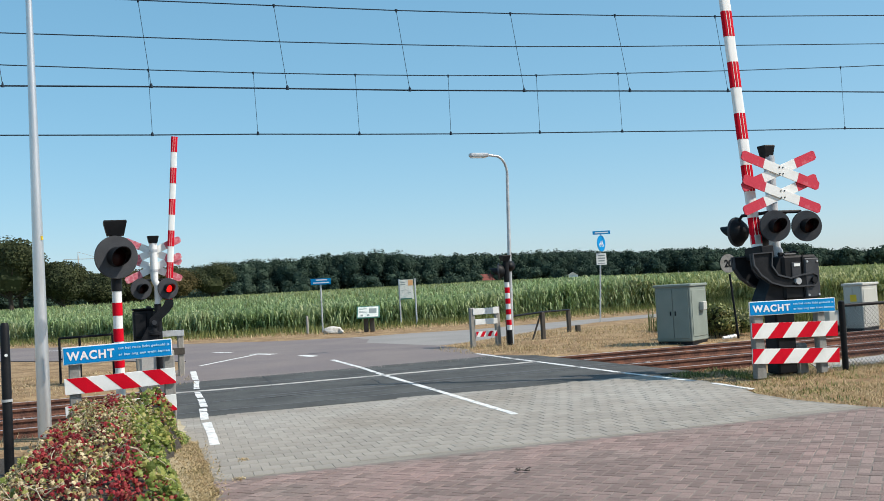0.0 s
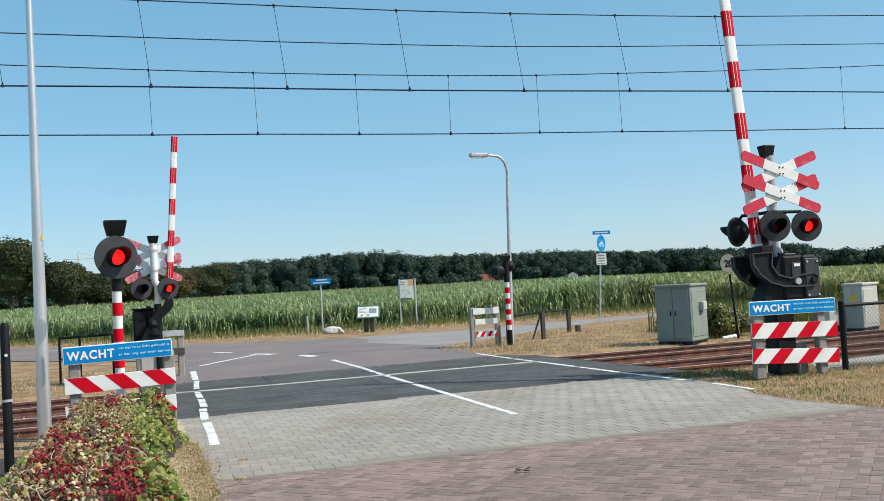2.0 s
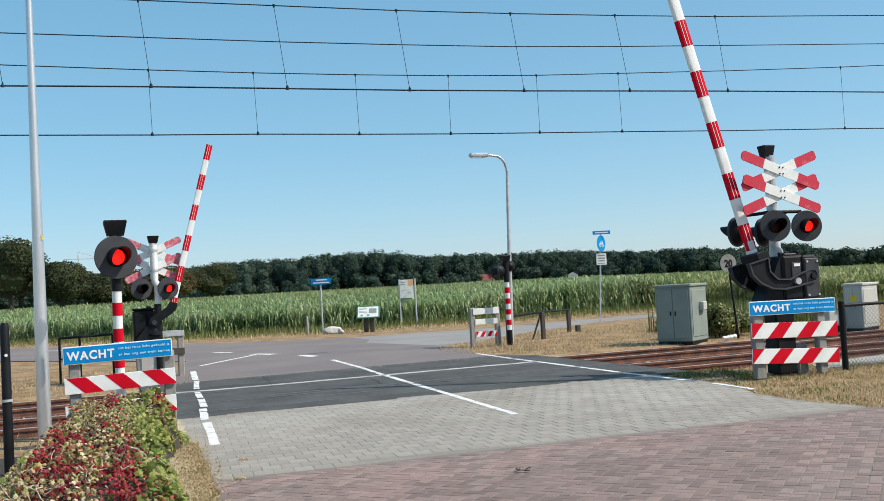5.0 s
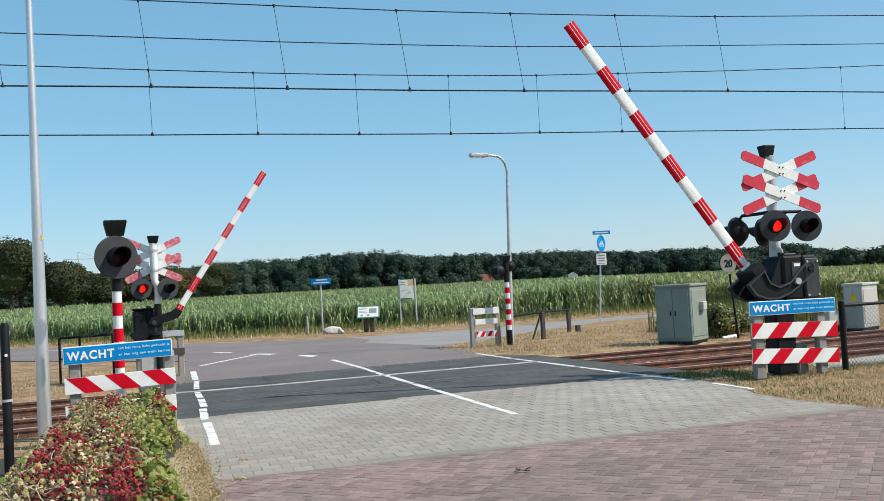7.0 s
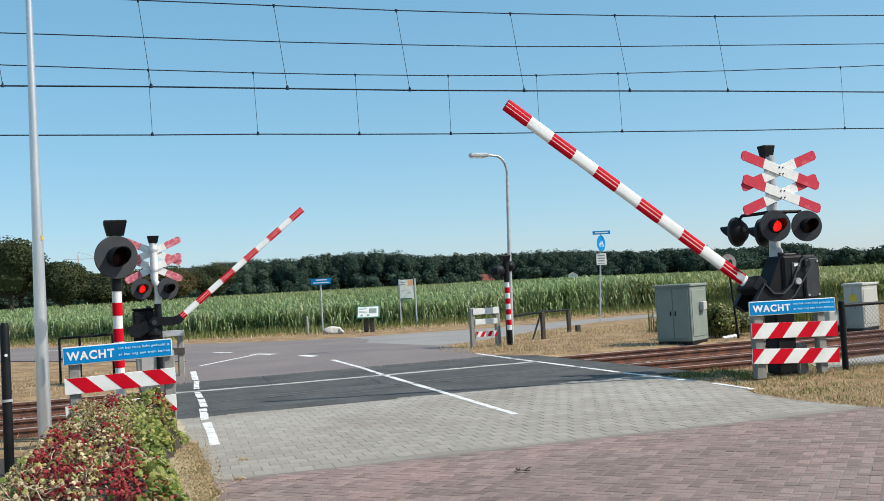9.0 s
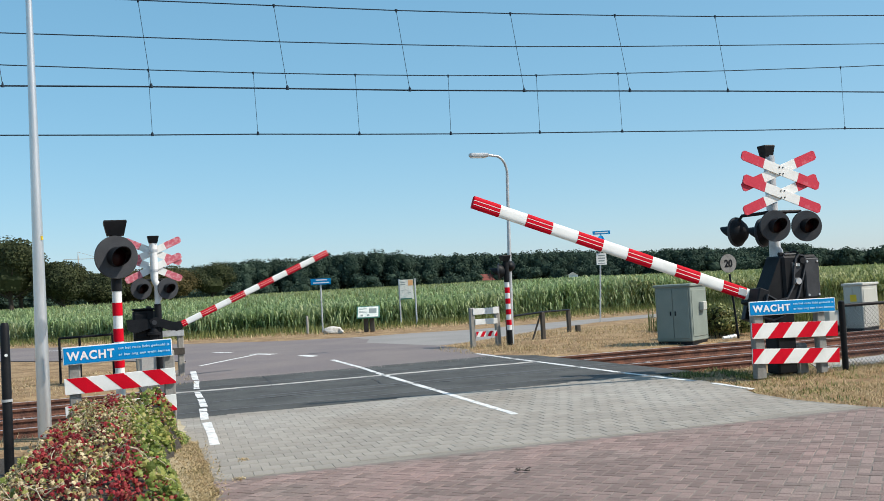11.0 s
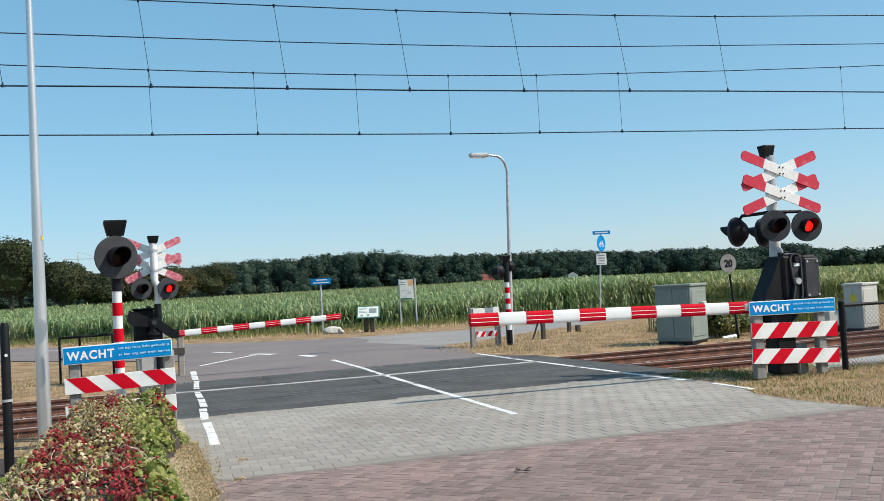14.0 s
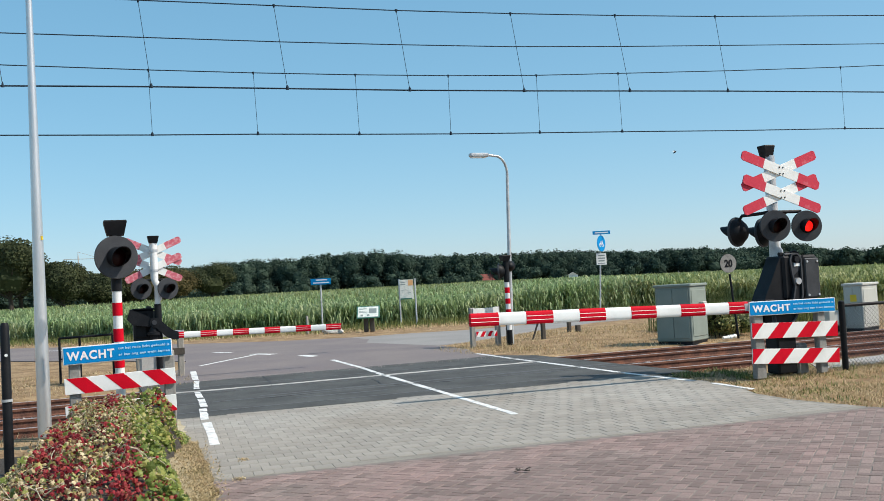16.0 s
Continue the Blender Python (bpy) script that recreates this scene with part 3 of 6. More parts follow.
def lamp_unit(parent, x, y, z, yaw, r, on, lift=0.0):
    """A round warning light facing -y: housing, backplate, hood, lens and the lit lens that slides out when it flashes."""
    h = Mesh().tube([(0, 0.02, 0), (0, 0.07, 0), (0, 0.16, 0), (0, 0.2, 0)], [r * 0.93, r * 0.86, r * 0.6, r * 0.25], 28)
    lamp = part("lamp", h, M_BLACK, parent, "black round warning light", True, pose(x, y, z, lift, 0, yaw))
    part("backplate", Mesh().tube([(0, -0.012, 0), (0, -0.016, 0), (0, 0.002, 0), (0, 0.03, 0), (0, 0.034, 0)], [r * 0.94, r * 0.985, r, r * 0.985, r * 0.9], 48), M_PLATE, lamp, "dark grey round backplate", True)
    part("lens", dome(r * 0.42, 0.035, -0.018), M_LENS, lamp, "dark red glass lens", True)
    glow = part("lit_lens", dome(r * 0.36, 0.035, -0.034), M_GLOW, lamp, "glowing red lens", True)
    hood = Mesh()
    n = 24
    for layer, rr in ((0, r * 0.47), (1, r * 0.44)):
        for i in range(n + 1):
            t = radians(-90 + 360 * i / n)
            k = 0.5 + 0.5 * math.sin(t)
            reach = r * (0.10 + 1.02 * k ** 0.7)
            for yy in (-0.010, -0.010 - reach):
                w = 1.0 if yy > -0.011 else 0.93
                hood.v.append((rr * w * math.cos(t), yy, rr * w * math.sin(t)))
    q = 2 * (n + 1)
    for i in range(n):
        a = 2 * i
        hood.f += [(a, a + 1, a + 3, a + 2), (q + a, q + a + 2, q + a + 3, q + a + 1), (a + 1, q + a + 1, q + a + 3, a + 3)]
    part("hood", hood, M_BLACK, lamp, "black sun hood", True)
    if on is not None:
        GLOWS.append((glow, on))
    else:
        GLOWS.append((glow, []))
    return lamp


def bell(parent, x, y, z, s, tall=0.2):
    """The warning bell: a flared black box on a neck."""
    m = Mesh()
    a, b2, h = 0.12 * s, 0.165 * s, tall * s
    m.v = [(x + sx * w, y + sy * w, z + zz) for zz, w in ((0.07 * s, a), (0.07 * s + h, b2), (0.07 * s + h + 0.02 * s, b2 * 0.93)) for sx, sy in ((-1, -1), (1, -1), (1, 1), (-1, 1))]
    m.f = [(3, 2, 1, 0), (8, 9, 10, 11)] + [(k * 4 + i, k * 4 + (i + 1) % 4, k * 4 + 4 + (i + 1) % 4, k * 4 + 4 + i) for k in range(2) for i in range(4)]
    o = part("bell", m, M_BLACK, parent, "black flared bell housing")
    part("bell_neck", Mesh().tube([(x, y, z - 0.06 * s), (x, y, z + 0.08 * s)], [0.07 * s, 0.085 * s], 14), M_BLACK, o, "", True)


def plank(parent, cx, y, cz, length, width, slope, red):
    """One plank of the crossbuck, with its red ends."""
    t = pose(cx, y, cz, 0, -slope, 0)
    e = length * 0.275
    p = part("plank", Mesh().box(0, 0, 0, length - 2 * e, 0.02, width, 0.003), M_WHITE, parent, "white crossbuck plank with red ends", False, t)
    for s in (-1, 1):
        x0, x1 = s * (length / 2 - e - 0.001), s * (length / 2 - 0.035)
        x2 = s * (length / 2 + 0.012)
        poly = [(x0, -width / 2), (x1, -width / 2), (x2, -width * 0.3), (x2, width * 0.3), (x1, width / 2), (x0, width / 2)]
        part("red_end", Mesh().prism(poly, -0.011, 0.011), red, p, "faded red reflective plank end")
    return p


def near_signal():
    """The crossing signal beside the barrier on the near side."""
    s = thing("crossing_signal", at_uv(11.93, 14.40, 0.047) @ Matrix.Scale(0.974, 4), "grey mast with double red and white crossbuck and warning lights", "crossing signal", "crossing signals")
    part("mast", Mesh().tube([(0.02, 0, -0.12), (0.02, 0, 2.2), (0.0, 0, 2.25), (0.0, 0, 4.0)], [0.125, 0.125, 0.105, 0.105], 20), M_GALV, s, "", True)
    bell(s, -0.05, 0.0, 3.93, 0.70, 0.29)
    for cz, yy in ((3.65, -0.53), (3.215, -0.53)):
        plank(s, -0.20, yy + 0.03, cz, 1.77, 0.182, 19.5, M_FADED)
        plank(s, -0.19, yy, cz, 1.77, 0.182, -19.5, M_FADED)
        for dx in (-0.035, 0.045):
            for dz in (-0.06, 0.06):
                part("bolt", Mesh().tube([(-0.19 + dx, yy - 0.008, cz + dz), (-0.19 + dx, yy - 0.02, cz + dz)], 0.014, 8), M_BLACK, s)
        part("bracket", Mesh().box(-0.12, -0.27, cz, 0.07, 0.5, 0.05, 0.01), M_GALV, s)
    part("crossarm", Mesh().tube([(-0.78, 0.0, 2.62), (-0.77, 0.0, 2.8), (-0.72, -0.02, 2.87), (-0.56, -0.3, 2.88), (-0.5, -0.48, 2.89), (0.24, -0.48, 2.89)], 0.032, 10), M_BLACK, s, "black lamp bracket", True)
    part("crossarm_stay", Mesh().tube([(-0.1, -0.48, 2.88), (0.0, 0.0, 2.8)], 0.03, 8), M_BLACK, s)
    lamp_unit(s, -0.455, -0.60, 2.63, -17, 0.287, ON_CENTRE)
    lamp_unit(s, 0.255, -0.60, 2.61, -17, 0.287, ON_RIGHT)
    lamp_unit(s, -0.76, 0.12, 2.58, -162, 0.28, None)
    lamp_unit(s, 0.0, 0.32, 2.56, -160, 0.28, None)
    return s


def rounded_bar(x0, x1, z, depth, height, n=28):
    """A bar along x with a soft-cornered section."""
    m = Mesh()
    for x in (x0, x1):
        for k in range(n):
            a = (k + 0.5) * math.tau / n
            c, d = math.cos(a), math.sin(a)
            m.v.append((x, depth / 2 * math.copysign(abs(c) ** 0.55, c), z + height / 2 * math.copysign(abs(d) ** 0.75, d)))
    m.f = [(k, (k + 1) % n, n + (k + 1) % n, n + k) for k in range(n)] + [tuple(range(n))[::-1], tuple(range(n, 2 * n))]
    return m


def segment_arm(name, parent, root, length, offset, height, depth, seg):
    """The boom, white with red bands; x runs from the pivot to the tip."""
    m = rounded_bar(root, length, offset, depth, height)
    arm = part(name, m, M_WHITE, parent, "white boom with red bands", True)
    x1, k = length + 0.004, 0
    while x1 > root + 0.05:
        x0 = max(x1 - seg, root + 0.02)
        if k % 2 == 0:
            part("red_band", rounded_bar(x0, x1, offset, depth + 0.006, height + 0.006), M_RED, arm, "red reflective band", True)
            for dz in (-0.12, 0.2):
                part("white_rib", Mesh().box((x0 + x1) / 2, 0, offset + dz * height, x1 - x0, depth + 0.010, height * 0.045), M_WHITE, arm, "thin white rib")
        x1, k = x1 - seg, k + 1
    return arm


CRANK = [(0.52, 0.84), (0.30, 0.84), (0.12, 0.72), (-0.03, 0.52), (-0.11, 0.27), (-0.13, -0.05), (-0.14, -0.38), (-0.06, -0.47), (0.06, -0.46), (0.11, -0.36), (0.09, -0.1), (0.05, 0.12), (0.12, 0.36), (0.28, 0.46), (0.52, 0.42)]


def rim(poly, width, y0, y1):
    """A raised border that follows the inside of an outline in x and z."""
    area = sum(a[0] * c[1] - c[0] * a[1] for a, c in zip(poly, poly[1:] + poly[:1]))
    side = width if area > 0 else -width
    m, n = Mesh(), len(poly)
    inner = []
    for i in range(n):
        p, q, r = (Vector(poly[(i + k) % n]) for k in (-1, 0, 1))
        d = ((q - p).normalized() + (r - q).normalized()).normalized()
        inner.append(q + Vector((-d.y, d.x)) * side)
    m.v = [(x, y, z) for y in (y0, y1) for ring_pts in (poly, inner) for x, z in ring_pts]
    for i in range(n):
        k = (i + 1) % n
        for a, c in ((0, n), (n, 3 * n), (3 * n, 2 * n), (2 * n, 0)):
            m.f.append((a + i, a + k, c + k, c + i))
    return m


def near_barrier():
    """The barrier machine, and its boom in the machine's own space."""
    b = thing("level_crossing_barrier", at_uv(11.68, 14.0), "black barrier machine with a red and white striped boom", "barrier", "barriers")
    part("pedestal", Mesh().box(0.14, -0.1, 0.24, 0.24, 0.36, 0.54, 0.03), M_POSTC, b, "light concrete foot")
    part("column", Mesh().box(-0.16, -0.08, 0.65, 0.42, 0.34, 1.3, 0.03), M_BLACK, b)
    part("skirt", Mesh().prism([(-0.64, 1.27), (0.05, 1.22), (0.05, 2.02), (-0.24, 2.04), (-0.32, 1.9), (-0.44, 1.66), (-0.57, 1.43)], -0.3, 0.05), M_BLACK, b, "black sloping cover")
    h = part("housing", Mesh().box(0.16, -0.1, 1.68, 0.76, 0.5, 0.78, 0.04), M_BLACK, b, "black drive housing")
    part("cover_plate", Mesh().box(0.37, -0.37, 1.66, 0.32, 0.05, 0.7, 0.02), M_PLATE, h)
    part("label_plate", Mesh().box(0.06, -0.370, 1.90, 0.13, 0.012, 0.05), M_WHITE, h, "small white label")
    part("lid_hinge", Mesh().tube([(-0.15, -0.3, 2.09), (0.1, -0.3, 2.09)], 0.025, 8), M_PLATE, h)
    part("lifting_eye", Mesh().tube([(-0.08, -0.25, 2.05), (-0.08, -0.25, 2.13), (0.0, -0.25, 2.13), (0.0, -0.25, 2.05)], 0.015, 6), M_BLACK, h)
    part("axle", Mesh().tube([(0.03, -0.43, 1.614), (0.03, 0.1, 1.614)], [0.06, 0.06], 18), M_GALV, b, "bare steel axle end", True)
    part("strap", Mesh().box(0.20, -0.36, 1.70, 0.03, 0.02, 0.74, 0.005), M_BLACK, h, "black closing strap")
    part("inspection_plate", Mesh().box(0.05, -0.357, 1.80, 0.2, 0.014, 0.3, 0.006), M_PLATE, h, "dark grey inspection plate")
    for x, z in ((0.48, 1.36), (0.48, 1.95), (0.26, 1.36), (0.26, 1.95)):
        part("bolt", Mesh().tube([(x, -0.39, z), (x, -0.41, z)], 0.02, 8), M_GALV, h)
    part("latch", Mesh().box(-0.14, -0.2, 2.10, 0.1, 0.06, 0.07, 0.015), M_BLACK, h, "small lid latch")
    part("conduit", Mesh().tube([(0.44, 0.02, 2.04), (0.44, 0.02, 2.12), (0.36, 0.02, 2.15), (0.2, 0.02, 2.12), (0.18, 0.02, 2.05)], 0.018, 8), M_BLACK, h, "", True)
    arm = segment_arm("boom", b, 0.641, 5.961, 0.433, 0.206, 0.106, 0.478)
    # the crank that carries the boom
    for yy in (-0.36, 0.2):
        web = part("crank", Mesh().prism(CRANK, yy - 0.012, yy + 0.012), M_BLACK, arm, "black crank plate")
        part("flange", rim(CRANK, 0.028, yy - 0.05, yy + 0.05), M_PLATE, web, "raised grey rim of the crank")
    sk = part("boom_socket", Mesh().box(0.54, -0.08, 0.46, 0.22, 0.50, 0.27, 0.02), M_BLACK, arm, "black boom socket")
    part("boom_sleeve", Mesh().box(0.79, 0, 0.433, 0.26, 0.118, 0.216, 0.052), M_GALV, sk, "bare steel boom end", True)
    part("link_pin", Mesh().tube([(-0.03, -0.43, -0.36), (-0.03, -0.36, -0.36)], 0.055, 16), M_BLACK, arm, "black link pin", True)
    return b, arm


def far_barrier():
    s = thing("crossing_signal", at_uv(1.58, 24.2), "white mast with a double crossbuck and red warning lights", "crossing signal", "crossing signals")
    part("mast", Mesh().tube([(0.05, 0, 0.0), (0.05, 0, 1.9), (0.07, 0, 1.95), (0.06, 0, 2.28), (0.0, 0, 2.42), (0.0, 0, 3.32)], [0.07, 0.07, 0.085, 0.08, 0.09, 0.09], 18), M_POSTW, s, "", True)
    part("mast_foot", Mesh().tube([(0.05, 0, 0.0), (0.05, 0, 1.84)], 0.085, 18), M_BLACK, s, "", True)
    for zz in (2.62, 3.1):
        part("clamp_band", Mesh().tube([(0, 0, zz), (0, 0, zz + 0.06)], 0.1, 18), M_GALV, s)
    bell(s, 0.0, 0.0, 3.26, 0.8)
    for cz in (3.12, 2.72):
        plank(s, 0.0, 0.16, cz, 1.42, 0.17, 24, M_PINK)
        plank(s, 0.0, 0.19, cz, 1.42, 0.17, -24, M_PINK)
        part("bracket", Mesh().box(0.0, 0.09, cz, 0.08, 0.14, 0.05), M_GALV, s)
    part("crossarm", Mesh().tube([(-0.35, -0.02, 2.42), (0.35, -0.02, 2.42)], 0.03, 8), M_BLACK, s)
    lamp_unit(s, -0.32, -0.1, 2.22, 16, 0.255, ON_FAR_LEFT)
    lamp_unit(s, 0.30, -0.1, 2.20, 16, 0.255, ON_FAR_RIGHT)
    b = thing("level_crossing_barrier", at_uv(1.526, 24.2), "black barrier machine with a red and white striped boom", "barrier", "barriers")
    part("pedestal", Mesh().box(-0.1, 0.25, 0.3, 0.5, 0.5, 0.7, 0.03), M_CONC, b, "light concrete foot")
    h = part("housing", Mesh().box(-0.22, 0.36, 1.32, 0.50, 0.46, 0.78, 0.04), M_BLACK, b, "black drive housing")
    part("cover_plate", Mesh().box(-0.30, 0.115, 1.34, 0.28, 0.04, 0.58, 0.02), M_BLACK, h)
    part("lid", Mesh().box(-0.22, 0.36, 1.73, 0.54, 0.5, 0.05, 0.02), M_BLACK, h)
    part("latch", Mesh().box(-0.1, 0.2, 1.77, 0.12, 0.08, 0.06, 0.01), M_PLATE, h)
    part("drum", Mesh().tube([(0, 0, 0.75), (0, 0, 1.08), (0, 0, 1.1), (0, 0, 1.16), (0, 0, 1.18), (0, 0, 1.3)], [0.11, 0.11, 0.17, 0.17, 0.12, 0.1], 20), M_BLACK, b, "black ribbed drive drum", True)
    part("axle", Mesh().tube([(0, -0.16, 1.397), (0, 0.2, 1.397)], 0.055, 18), M_PLATE, b, "", True)
    part("gear", Mesh().box(0.06, 0.08, 1.25, 0.26, 0.2, 0.3, 0.05), M_BLACK, b)
    arm = segment_arm("boom", b, 0.46, 4.587, -0.332, 0.15, 0.09, 0.39)
    for yy in (-0.1, 0.1):
        part("crank", Mesh().prism([(-0.1, -0.08), (0.05, -0.14), (0.28, -0.36), (0.46, -0.44), (0.56, -0.42), (0.56, -0.25), (0.42, -0.2), (0.26, -0.06), (0.08, 0.11), (-0.08, 0.1)], yy - 0.025, yy + 0.025), M_BLACK, arm, "black crank plate")
    part("boom_socket", Mesh().box(0.45, 0, -0.332, 0.18, 0.2, 0.19, 0.02), M_BLACK, arm)
    part("counterweight", Mesh().prism([(-0.1, -0.1), (-0.1, 0.14), (-0.55, 0.34), (-0.62, 0.1), (-0.5, -0.04)], -0.09, 0.09), M_BLACK, arm, "black counterweight")
    return b, arm


def banded_pole(parent, x, y, z0, z1, r, bands, first_red=False):
    p = part("pole", Mesh().tube([(x, y, z0), (x, y, z1)], r, 20), M_POSTW, parent, "white pole with red bands", True)
    for a, c in bands:
        part("red_band", Mesh().tube([(x, y, a), (x, y, c)], r + 0.004, 20), M_RED, p, "", True)
    return p


def side_signal():
    """The small warning light on a banded pole in front of the tracks."""
    s = thing("warning_light", at_uv(0.42, 14.05), "large round warning light on a red and white banded pole", "warning light", "warning lights")
    banded_pole(s, -0.01, 0.06, 0.0, 2.06, 0.064, [(1.69, 1.87), (1.33, 1.51), (0.97, 1.15), (0.69, 0.87), (0.33, 0.51)])
    part("black_sleeve", Mesh().tube([(-0.01, 0.06, 2.03), (-0.01, 0.06, 2.85)], 0.072, 20), M_BLACK, s, "", True)
    bell(s, 0.0, 0.06, 2.74, 0.95)
    lamp_unit(s, 0.0, -0.06, 2.50, 16, 0.30, ON_LEFT)


def far_signal():
    s = thing("warning_light", at_uv(12.12, 26.9), "slim banded pole with black warning lights seen from behind", "warning light", "warning lights")
    banded_pole(s, 0, 0, 0.45, 1.95, 0.075, [(1.60, 1.77), (1.27, 1.43), (0.94, 1.10), (0.62, 0.78)])
    part("black_foot", Mesh().tube([(0, 0, 0), (0, 0, 0.47)], 0.085, 16), M_BLACK, s, "", True)
    part("black_sleeve", Mesh().tube([(0, 0, 1.93), (0, 0, 2.62)], 0.085, 16), M_BLACK, s, "", True)
    bell(s, -0.02, 0, 2.52, 0.85, 0.19)
    lamp_unit(s, -0.20, 0.1, 2.27, -120, 0.25, None)
    lamp_unit(s, 0.20, 0.16, 2.42, 150, 0.17, None)


# flashing: spans in seconds during which each lens is lit
ON_LEFT = [(0.85, 0.95), (1.35, 1.65), (1.93, 2.22), (3.42, 3.55), (4.05, 4.32), (4.75, 5.05), (5.4, 5.7), (6.7, 6.9), (8.1, 8.3), (8.68, 8.92), (9.6, 9.9), (10.3, 10.6), (11.4, 12.12), (12.7, 12.9), (13.35, 13.7), (14.68, 14.9), (15.35, 15.66)]
ON_CENTRE = [(0.2, 0.72), (1.1, 1.32), (2.3, 2.58), (2.9, 3.12), (3.55, 3.75), (4.4, 4.7), (5.1, 5.4), (6.2, 6.58), (6.95, 7.35), (8.12, 8.6), (8.92, 9.3), (9.9, 10.2), (10.6, 10.9), (12.9, 13.12), (14.9, 15.12), (15.42, 15.6), (15.65, 15.85)]
ON_RIGHT = [(1.4, 1.62), (1.93, 2.2), (2.62, 2.78), (3.22, 3.53), (3.93, 4.25), (4.75, 5.05), (5.4, 5.7), (6.72, 6.88), (7.9, 8.06), (8.68, 8.88), (9.5, 9.8), (10.3, 10.6), (11.9, 12.12), (13.9, 14.12), (14.55, 14.78), (15.88, 16.1)]
ON_FAR_LEFT = [(0.2, 0.4), (0.95, 1.3), (1.72, 1.88), (2.32, 2.46), (2.92, 3.12), (3.56, 3.7), (3.82, 3.94), (4.5, 4.8), (5.3, 5.6), (6.44, 6.6), (6.92, 7.28), (7.54, 7.7), (8.12, 8.28), (8.42, 8.68), (8.94, 9.12), (9.7, 10.0), (10.5, 10.8), (11.4, 11.6), (12.4, 12.6), (12.9, 13.12), (13.4, 13.62), (14.4, 14.6), (15.4, 15.62)]
ON_FAR_RIGHT = [(0.0, 0.12), (0.85, 0.94), (1.92, 2.18), (2.62, 2.78), (3.22, 3.4), (3.95, 4.2), (4.85, 5.2), (5.7, 6.0), (6.72, 6.88), (7.9, 8.06), (8.7, 8.88), (10.1, 10.4), (11.92, 12.1), (12.42, 12.6), (13.92, 14.12), (14.4, 14.6)]
near_signal()
NEAR_BARRIER, NEAR_BOOM = near_barrier()
FAR_BARRIER, FAR_BOOM = far_barrier()
side_signal()
far_signal()


# ---------- guard boards and signs ----------
def striped_board(parent, u0, u1, z0, z1, drop, slant, y, label="white board with slanting red stripes"):
    """A board from u0 to u1 with slanting red stripes; drop: how far the far end hangs lower."""
    w, h = u1 - u0, z1 - z0
    tilt = math.degrees(math.atan2(-drop, w))
    t = pose((u0 + u1) / 2, y, (z0 + z1) / 2, 0, -tilt, 0)
    bd = part("board", Mesh().box(0, 0, 0, w, 0.025, h, 0.004), M_WHITE, parent, label, False, t)
    pitch = w / 2.97
    k = w * 0.142 if slant > 0 else w * 0.157
    for i in range(-2, 4):
        a = -w / 2 + i * pitch + (0.172 if slant > 0 else 0.02) * w
        lo, hi = (a, a + pitch * 0.5), (a + k, a + pitch * 0.46 + k)
        if slant < 0:
            lo, hi = (a + k, a + pitch * 0.5 + k), (a, a + pitch * 0.5)
        poly = [(lo[0], -h / 2), (lo[1], -h / 2), (hi[1], h / 2), (hi[0], h / 2)]
        # clip to the board's ends
        out = []
        for side, lim in ((1, -w / 2), (-1, w / 2)):
            src = poly if side == 1 else out
            res = []
            for j in range(len(src)):
                p, q = src[j], src[(j + 1) % len(src)]
                ip, iq = side * (p[0] - lim) >= 0, side * (q[0] - lim) >= 0
                if ip:
                    res.append(p)
                if ip != iq:
                    f = (lim - p[0]) / (q[0] - p[0])
                    res.append((lim, p[1] + f * (q[1] - p[1])))
            out = res
        if len(out) > 2:
            part("red_stripe", Mesh().prism(out, -0.0155, -0.012), M_RED, bd, "red reflective stripe")
    return bd


def wait_sign(parent, u0, u1, z0, z1, drop, y):
    w, h = u1 - u0, z1 - z0
    tilt = math.degrees(math.atan2(-drop, w))
    t = pose((u0 + u1) / 2, y, (z0 + z1) / 2, 0, -tilt, 0)
    sg = part("wait_sign", Mesh().box(0, 0, 0, w, 0.02, h, 0.005), M_WHITE, parent, "blue warning sign with white lettering", False, t)
    part("sign_face", Mesh().box(0, -0.011, 0, w - 0.025, 0.006, h - 0.025, 0.002), M_BLUE, sg, "blue sign face")
    up = pose(0, -0.0145, 0, 90, 0, 0)
    writing("word", "WACHT", w * 0.43, h * 0.50, M_LETTER, sg, pose(-w * 0.466, 0, -h * 0.27) @ up, "white capital letters", 0.036, 1.18)
    writing("text_line", "tot het rode licht gedoofd is", w * 0.475, h * 0.19, M_PALE, sg, pose(0.0, 0, h * 0.09) @ up, "small pale lettering", 0.03, 1.12)
    writing("text_line", "er kan nog een trein komen", w * 0.475, h * 0.19, M_PALE, sg, pose(0.0, 0, -h * 0.26) @ up, "small pale lettering", 0.03, 1.12)
    return sg


